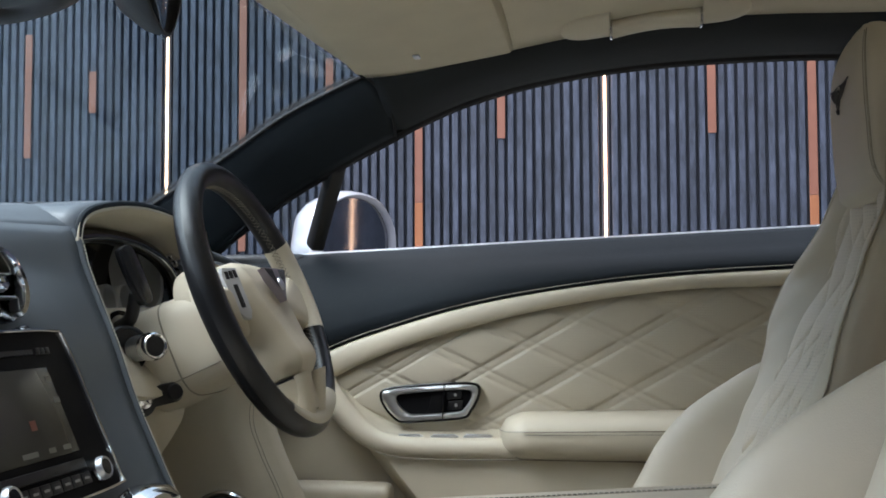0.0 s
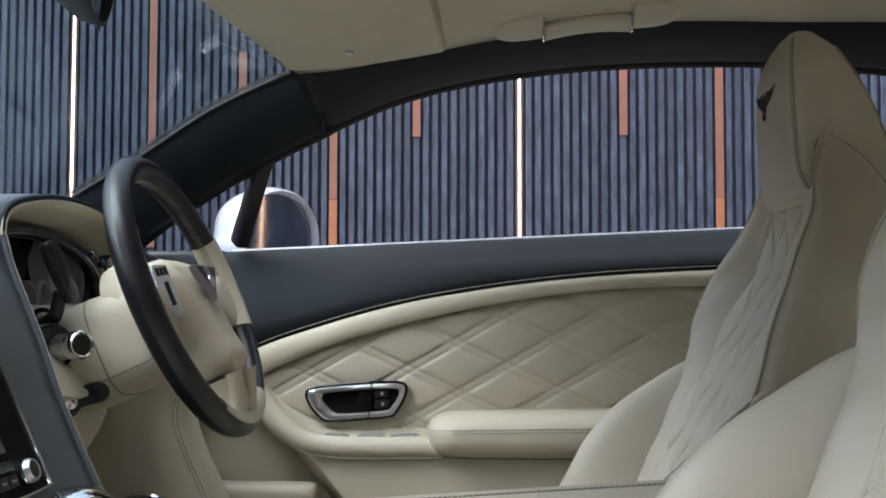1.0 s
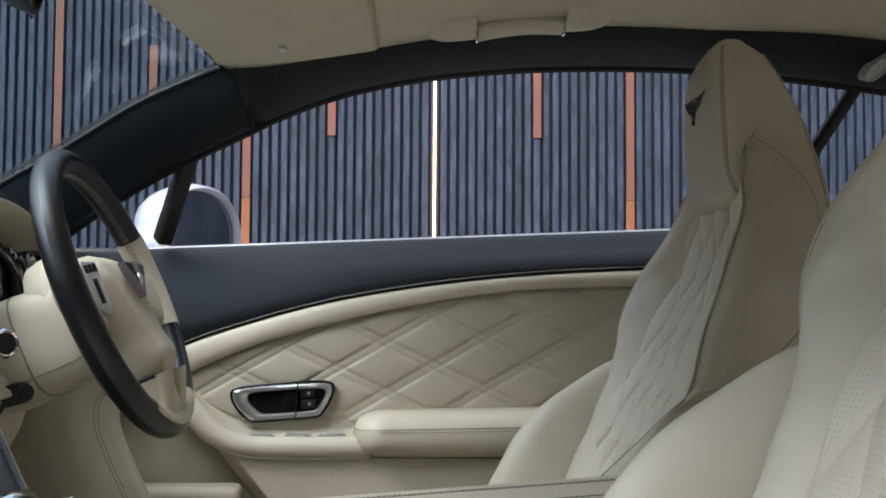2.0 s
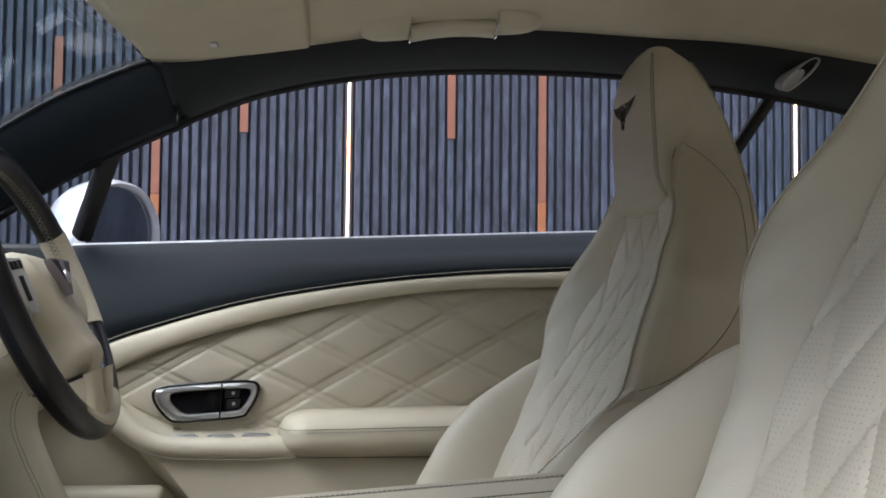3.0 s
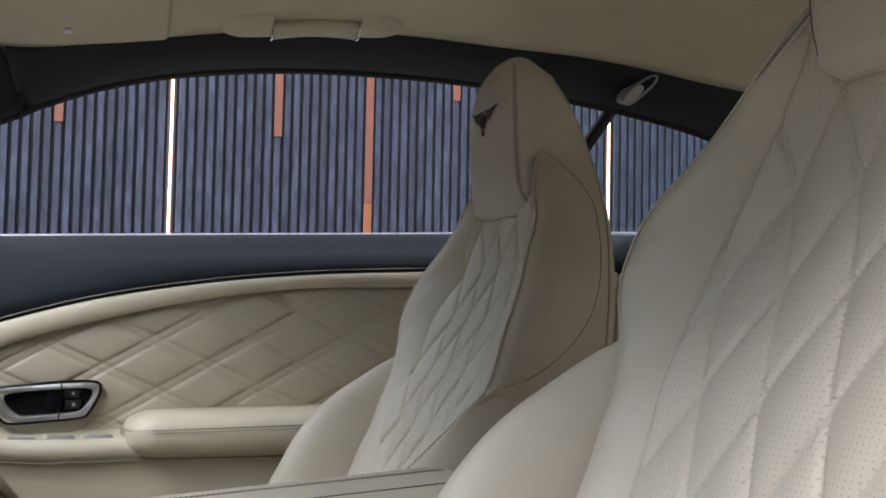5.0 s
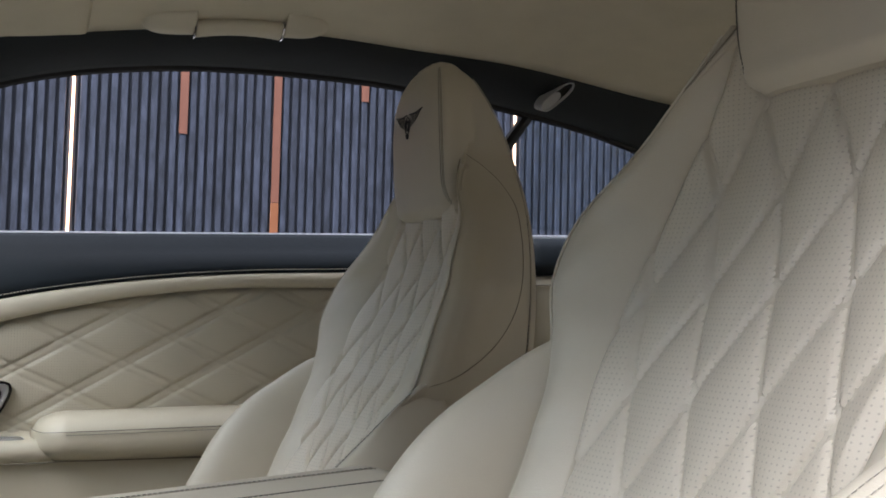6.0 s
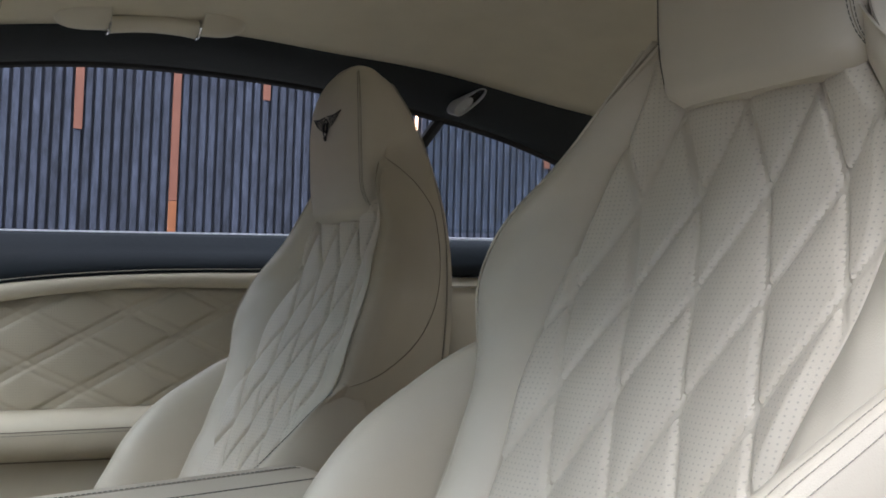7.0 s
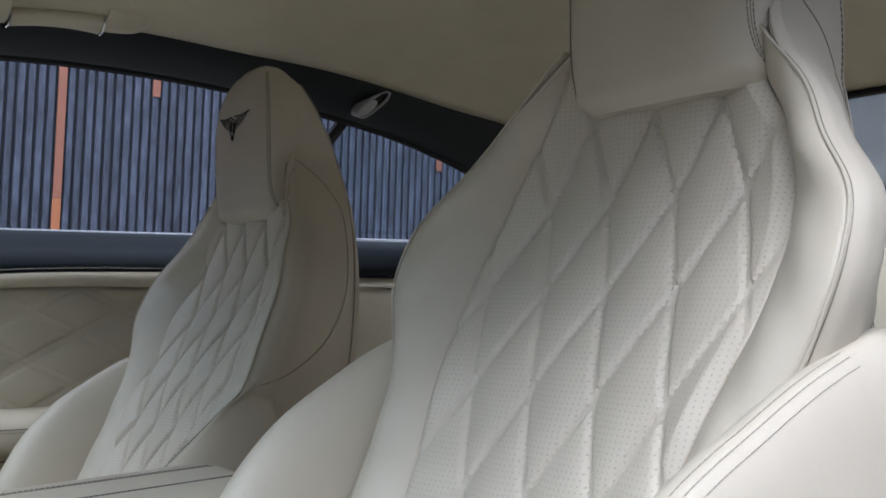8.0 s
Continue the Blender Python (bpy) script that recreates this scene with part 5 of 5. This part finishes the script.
def seat(yc, side, dz, label, near, trim, head_u, knot):
    """A high-backed seat; side +1 where its inboard flank faces +y. trim: by how much the outboard bolster is narrower;
    head_u: the headrest's offset; knot: a crossing of the quilting seams and their half widths."""
    st = thing("bucket_seat", (0.20, yc, 0.33), label, "car seat", "front seats")

    def put(u, x, z):
        return Vector((x, yc + side * (u + trim * max(-u / 0.2, 0)), z + dz))

    # quilted centre panel
    def quilt_h(u, z):
        al, be = (u - knot[0]) / knot[2] + (z - knot[1]) / knot[3], (u - knot[0]) / knot[2] - (z - knot[1]) / knot[3]
        h = 1.0
        for q in (al, be):
            d = abs(q - round(q)) * 0.071
            h *= 1 - 0.80 * math.exp(-((d - 0.0026) / 0.0014) ** 2) - 0.35 * math.exp(-(d / 0.0018) ** 2)
        pil = abs(math.sin(math.pi * al) * math.sin(math.pi * be))
        return (0.0045 if near else 0.0090) * h + (0.0066 if near else 0.0130) * pil ** 0.6

    def centre(a, b):
        z = 0.56 + 0.535 * a
        c = panel_half(z) + 0.004
        u = c * (2 * b - 1) + 0.004 * side
        e = min(1.0, (c - abs(u - 0.004 * side)) / 0.014)
        x = seat_face(z) + 0.010 - 0.012 * (2 * b - 1) ** 4 - quilt_h(u, z) * max(e, 0)
        return put(u, x, z)

    part("backrest_panel", sheet(centre, 230, 150, flip=side < 0, uv=lambda a, b: (0.5 + panel_half(0.56 + 0.535 * a) * (2 * b - 1), (0.56 + 0.535 * a) * 1.12)),
         seat_perf if near else driver_perf, st, "quilted perforated cream leather in diamonds", solid=0.012, inside=(1.4, yc, 0.3))

    # inner faces of the side bolsters and the shell that wraps round the back
    for sg in (1, -1):
        def inner(a, b):
            z = 0.56 + 0.540 * a
            c, r, f = panel_half(z), ridge_half(z), seat_face(z)
            d = f - ridge_x(z)
            u = c + (r - c) * b
            x = f - d * b - 0.017 * math.sin(math.pi * b) ** 0.8 * min(1.0, max((1.075 - z) / 0.09, 0.1))
            fold = 0.0016 * math.sin(z * 95 + b * 5) * math.exp(-((b - 0.5) / 0.3) ** 2) * (1 if z < 0.98 else 0)
            return put(sg * u, x - fold, z)
        part("side_bolster", sheet(inner, 70, 18, flip=(side * sg) < 0), cream_seat, st, "smooth cream leather side bolster", solid=0.005, inside=(1.4, yc, 0.3))
        ridge = [put(sg * (ridge_half(z) + 0.0005), ridge_x(z) - 0.001, z) for z in np.linspace(0.60, 1.092, 80)]
        part("piping", tube(ridge, 0.0013, 8), piping, st)
        part("piping_groove", tube([p + Vector((0.0030, side * sg * 0.0008, 0)) for p in ridge], 0.0004, 6), seam_shadow if near and sg < 0 else piping, st)
        lobe = [put(sg * ridge_half(z) + head_u * min(max((z - 1.05) / 0.07, 0), 1), ridge_x(z) - 0.0006, z) for z in np.linspace(1.05, 1.116, 20)]
        part("lobe_seam", tube(lobe, 0.0008, 6), seam_shadow, st)
        inseam = [put(sg * (panel_half(z) + 0.003), seat_face(z) - 0.0005, z) for z in np.linspace(0.58, 1.055, 70)]
        part("panel_seam", tube(inseam, 0.0009, 6), piping, st)

    def section(z, q):
        """q from 0 (ridge on one flank) round the back to 1 (the other ridge)."""
        r, x0, bx, ur = ridge_half(z), ridge_x(z), back_x(z), back_half(z)
        bx = max(bx, x0 + 0.008)
        w = bx - x0
        half = [(r, x0), (r + 0.005, x0 + 0.07 * w), (r + 0.003, x0 + 0.20 * w), (r + (ur - r) * 0.48 + 0.006, x0 + 0.55 * w), (ur + 0.008, x0 + 0.88 * w), (ur, x0 + 0.97 * w), (ur * 0.82, bx + 0.004), (ur * 0.4, bx + 0.010), (0.0, bx + 0.012)]
        k = q * 16
        m = k if k <= 8 else 16 - k
        i = min(int(m), 7)
        w = m - i
        u = half[i][0] * (1 - w) + half[i + 1][0] * w
        x = half[i][1] * (1 - w) + half[i + 1][1] * w
        return (u if k <= 8 else -u) + head_u * min(max((z - 1.05) / 0.07, 0), 1), x

    def flank_q(z, f):
        lo_q, hi_q, goal = 0.0, 0.30, ridge_x(z) + f * (back_x(z) - ridge_x(z))
        for _ in range(20):
            mid = (lo_q + hi_q) / 2
            if section(z, mid)[1] < goal:
                lo_q = mid
            else:
                hi_q = mid
        return lo_q

    arch_f = curve([(0.82, 0.05), (0.827, 0.18), (0.85, 0.42), (0.875, 0.58), (0.905, 0.70), (0.945, 0.78), (1.016, 0.78), (1.058, 0.72), (1.092, 0.48), (1.108, 0.25), (1.116, 0.06)])

    def shell(a, b):
        z = 0.50 + 0.748 * a
        u, x = section(z, b)
        return put(u, x, z)

    part("back_shell", sheet(shell, 90, 48, flip=side > 0), cream_seat, st, "smooth cream leather flanks and back", solid=0.003, inside=put(0, 0.43, 0.9))
    # cap that closes the shell over the top
    def cap(a, b):
        u, x = section(1.248, b)
        return put(u * a, 0.41 + (x - 0.41) * a, 1.248 + 0.004 * (1 - a * a))
    part("top_cap", sheet(cap, 6, 48), cream_seat, st)

    # arched seam on each flank, and the stitched rear edge
    for sg in (1, -1):
        arch = []
        for t in np.linspace(0, 1, 60):
            z = 1.116 - 0.296 * t
            q = flank_q(z, arch_f(z))
            u, x = section(z, q if sg > 0 else 1 - q)
            arch.append(put(u + sg * 0.0005, x, z))
        part("flank_seam", tube(arch, 0.0005, 6), seam_shadow, st)
        rear = []
        for z in np.linspace(0.70, 1.225, 100):
            q = flank_q(z, 0.90)
            u, x = section(z, q if sg > 0 else 1 - q)
            rear.append(put(u + sg * 0.001, x, z))
        part("rear_stitching", dashes(rear, 0.0052, 0.0038, 0.00045), thread_dark, st, smooth=False)
        part("rear_seam", tube([p + Vector((0.0015, 0, 0)) for p in rear], 0.0006, 6), piping, st)

    # headrest
    hr_low = curve([(1.034, 0.092), (1.040, 0.101), (1.06, 0.107), (1.09, 0.110), (1.13, 0.110)])
    hr_f = curve([(1.034, 0.406), (1.040, 0.397), (1.06, 0.391), (1.12, 0.385), (1.17, 0.383), (1.205, 0.386), (1.228, 0.393), (1.243, 0.402), (1.255, 0.416)])

    def hr_w(z):
        if z < 1.13:
            return hr_low(z)
        return 0.110 * max(1 - ((z - 1.13) / 0.1251) ** 2.6, 0) ** 0.4545

    def head(z, q):
        w, f = hr_w(z), hr_f(z)
        t = math.pi * q
        c, s = math.cos(t), math.sin(t)
        rb = 0.446 - 0.024 * max((z - 1.175) / 0.08, 0) ** 2.2
        b = max(rb - f, 0.004)
        x = rb - b * abs(s) ** 0.38
        return head_u + w * math.copysign(abs(c) ** 0.46, c) * (1 - 0.20 * (x - f) / 0.07), x

    def head_fn(a, b):
        z = 1.034 + 0.221 * math.sin(a * math.pi / 2) ** 0.9
        u, x = head(z, b)
        return put(u, x, z)

    hd = part("headrest", sheet(head_fn, 60, 72), cream_seat, st, "cream leather headrest with dark embroidery" if not near else "plain cream leather headrest", inside=put(0, 0.45, 1.15))
    part("headrest_base", sheet(lambda a, b: put(head_u + (head(1.034, b)[0] - head_u) * a, 0.43 + (head(1.034, b)[1] - 0.43) * a, 1.034), 5, 48), cream_seat, hd)
    for sg in (1, -1):
        for off, th in ((0.0, thread_dark), (0.036, thread_dark)):
            run = []
            for z in np.linspace(1.043, 1.238, 90):
                q = 0.250 - off - 0.20 * math.exp(-(z - 1.043) / 0.012)
                u, x = head(z, q if sg > 0 else 1 - q)
                run.append(put(u + sg * 0.0004, x - 0.0006, z))
            part("stitching", dashes(run, 0.0044, 0.0033, 0.0004), th, hd, smooth=False)
        run = []
        for z in np.linspace(1.042, 1.238, 90):
            q = 0.250 - 0.018 - 0.20 * math.exp(-(z - 1.043) / 0.012)
            u, x = head(z, q if sg > 0 else 1 - q)
            run.append(put(u, x, z))
        part("headrest_seam", tube(run, 0.0004, 6), seam_shadow, hd)
        side_run = []
        for z in np.linspace(1.116, 1.240, 40):
            u, x = section(z, 0.012 if sg > 0 else 0.988)
            side_run.append(put(u + sg * 0.0014, x, z))
        part("headrest_joint", tube(side_run, 0.0008, 6), seam_shadow, hd)
    # embroidered emblem as plain winged bars round an oval
    emblem_u = head_u - 0.004

    def on_head(du, dzz):
        du += emblem_u
        z = 1.164 + dzz
        lo_q, hi_q = 0.02, 0.98
        for _ in range(22):
            mid = (lo_q + hi_q) / 2
            if head(z, mid)[0] > du:
                lo_q = mid
            else:
                hi_q = mid
        return put(du, head(z, (lo_q + hi_q) / 2)[1] - 0.0012, z)

    if not near:
        em = part("emblem", tube([on_head(0.0090 * math.cos(t), 0.001 + 0.0120 * math.sin(t)) for t in np.linspace(0, 2 * math.pi, 25)[:-1]], 0.0010, 6, closed=True), emblem_thread, st, "dark embroidered winged emblem")
        part("boss", tube([on_head(0.0040 * math.cos(t), 0.001 + 0.0070 * math.sin(t)) for t in np.linspace(0, 2 * math.pi, 17)[:-1]], 0.0010, 6, closed=True), emblem_thread, em)
        part("tail", tube([on_head(0.0, y) for y in (-0.012, -0.0135, -0.0155, -0.0175)], lambda s: 0.0034 * (1 - 0.5 * s), 6), emblem_thread, em)
        for sg in (1, -1):
            # the leading edge of each wing, then feathers that hang from it, shorter towards the tip
            lead = [on_head(sg * (0.005 + 0.047 * t), 0.0165 - 0.002 * math.sin(math.pi * t) + 0.002 * t) for t in np.linspace(0, 1, 10)]
            part("wing_edge", tube(lead, 0.0010, 6), emblem_thread, em)
            for i in range(8):
                f = i / 7
                u0, v0 = 0.0135 + 0.038 * f, 0.0165 - 0.002 * math.sin(math.pi * f) + 0.002 * f
                u1, v1 = u0 * 0.84, v0 - 0.004 - 0.0150 * (1 - f) ** 0.7
                pts = [on_head(sg * (u0 + (u1 - u0) * t ** 1.5), v0 + (v1 - v0) * t) for t in (0, 0.3, 0.6, 0.85, 1.0)]
                part("feather", tube(pts, lambda s: 0.00065 - 0.0002 * s, 5), emblem_thread, em)

    # hip bolsters: broad smooth wings that run forward to the cushion
    crest_low = curve([(0.0, 0.02, 0.50), (0.25, 0.10, 0.60), (0.45, 0.155, 0.672), (0.6, 0.21, 0.727), (0.75, 0.255, 0.768), (0.9, 0.305, 0.812), (1.0, 0.345, 0.838)])
    crest_mid = curve([(0.0, 0.02, 0.50), (0.2, 0.10, 0.60), (0.36, 0.142, 0.672), (0.5, 0.17, 0.722), (0.62, 0.205, 0.763), (0.78, 0.262, 0.804), (0.9, 0.305, 0.830), (1.0, 0.347, 0.848)])
    crest_high = curve([(0.0, 0.02, 0.52), (0.2, 0.10, 0.66), (0.36, 0.15, 0.735), (0.55, 0.20, 0.778), (0.72, 0.25, 0.806), (0.9, 0.32, 0.840), (1.0, 0.38, 0.862)])
    hip_prof = curve([(0.0, 0.188, -0.13, 0.07), (0.1, 0.190, -0.090, 0.05), (0.2, 0.194, -0.055, 0.032), (0.3, 0.200, -0.028, 0.017), (0.4, 0.210, -0.010, 0.006), (0.5, 0.224, -0.001, 0.0),
                      (0.6, 0.240, -0.006, 0.002), (0.7, 0.253, -0.034, 0.013), (0.8, 0.261, -0.085, 0.03), (0.9, 0.263, -0.155, 0.05), (1.0, 0.258, -0.24, 0.06)])
    for sg in (1, -1):
        crest = (crest_mid if sg > 0 else crest_high) if near else (crest_low if sg > 0 else crest_mid)

        def hip(a, b):
            x, z = crest(a)
            w = 0.6 + 0.4 * min(a * 2.2, 1)
            u, d, dx = hip_prof(b)
            if not near and sg > 0 and b > 0.4:
                u += (0.205 - u) * min(1.0, (b - 0.4) / 0.2) * max((a - 0.55) / 0.45, 0) ** 1.5
            return put(sg * u, x + dx, max(z + d, 0.40))
        part("hip_bolster", sheet(hip, 40, 40, flip=(side * sg) > 0), cream_seat, st, "broad cream leather hip bolster", solid=0.003, inside=put(sg * 0.2, 0.27, 0.5))
        if (sg < 0) == near:
            for off in ((0.43, 0.50, 0.53) if not near else (0.54, 0.575, 0.61)):
                run = [Vector(hip(a, off)) + Vector((-0.0004, side * sg * 0.0003, 0.0005)) for a in np.linspace(0.25, 0.93, 70)]
                part("stitching", dashes(run, 0.0048, 0.0035, 0.0003 if near else 0.0004), thread_mid if near else thread_dark, st, smooth=False)

    # cushion
    def cushion(a, b):
        x = -0.20 + 0.46 * a
        u = 0.20 * (2 * b - 1)
        e = min(1.0, a / 0.10, (1 - abs(2 * b - 1)) / 0.08)
        return put(u, x, 0.43 + 0.10 * math.sqrt(max(1 - (1 - e) ** 2, 0)) + 0.012 * (1 - a) - 0.01 * math.cos(2 * b * math.pi * 2) * 0.3)
    part("cushion", sheet(cushion, 30, 30), seat_perf, st, "cream leather seat cushion", solid=0.01, inside=put(0, 0, 0.2))
    part("seat_base", block((0.50, 0.46, 0.11), (0.06, yc, 0.385 + dz), 0.02, 3), cream_plain, st)
    for sg in (1, -1):
        part("seat_rail", block((0.46, 0.04, 0.03), (0.08, yc + sg * 0.17, 0.345), 0.004), satin_black, st)
    return st


driver_seat = seat(0.388, -1, -0.05, "cream leather driver's seat with quilted back and embroidered headrest", False, 0.018, -0.006, (-0.102, 0.895, 0.070, 0.140))
passenger_seat = seat(-0.362, 1, 0.0, "cream leather passenger seat with quilted back", True, 0.0, -0.023, (0.0, 0.880, 0.071, 0.154))

# ---- centre console and its armrest ----
console = thing("centre_console", (0.1, 0, 0.33), "cream centre console between the front seats", "centre console")
part("body", block((1.0, 0.17, 0.28), (0.02, 0, 0.47), 0.02, 3), cream_plain, console)
armrest_top = thing("console_cushion", (0.1, 0.0, 0.61), "padded cream leather armrest with dark stitching on the console", "armrest")


def console_fn(a, b):
    x = -0.12 + 0.38 * a
    t = 2 * math.pi * b
    c, s = math.cos(t), math.sin(t)
    e = math.sqrt(max(1 - max(a - 0.88, 0) ** 2 / 0.12**2, 0.0)) * math.sqrt(max(1 - max(0.06 - a, 0) ** 2 / 0.06**2, 0))
    zc = 0.650 + 0.075 * (x - 0.1)
    return (x, 0.005 + 0.100 * e * math.copysign(abs(c) ** 0.45, c), zc + 0.045 * (0.2 + 0.8 * e) * math.copysign(abs(s) ** 0.5, s))


part("pad", sheet(console_fn, 40, 44), cream_seat, armrest_top)
for off in (0.235, 0.265):
    run = [Vector(console_fn(a, off)) + Vector((0, 0, 0.0006)) for a in np.linspace(0.04, 0.9, 60)]
    part("stitching", dashes(run, 0.0048, 0.0035, 0.0006), thread_dark, armrest_top, smooth=False)
    part("seam", tube([p + Vector((0, 0.003 if off > 0.25 else -0.003, -0.0006)) for p in run], 0.0008, 6), seam_shadow, armrest_top)
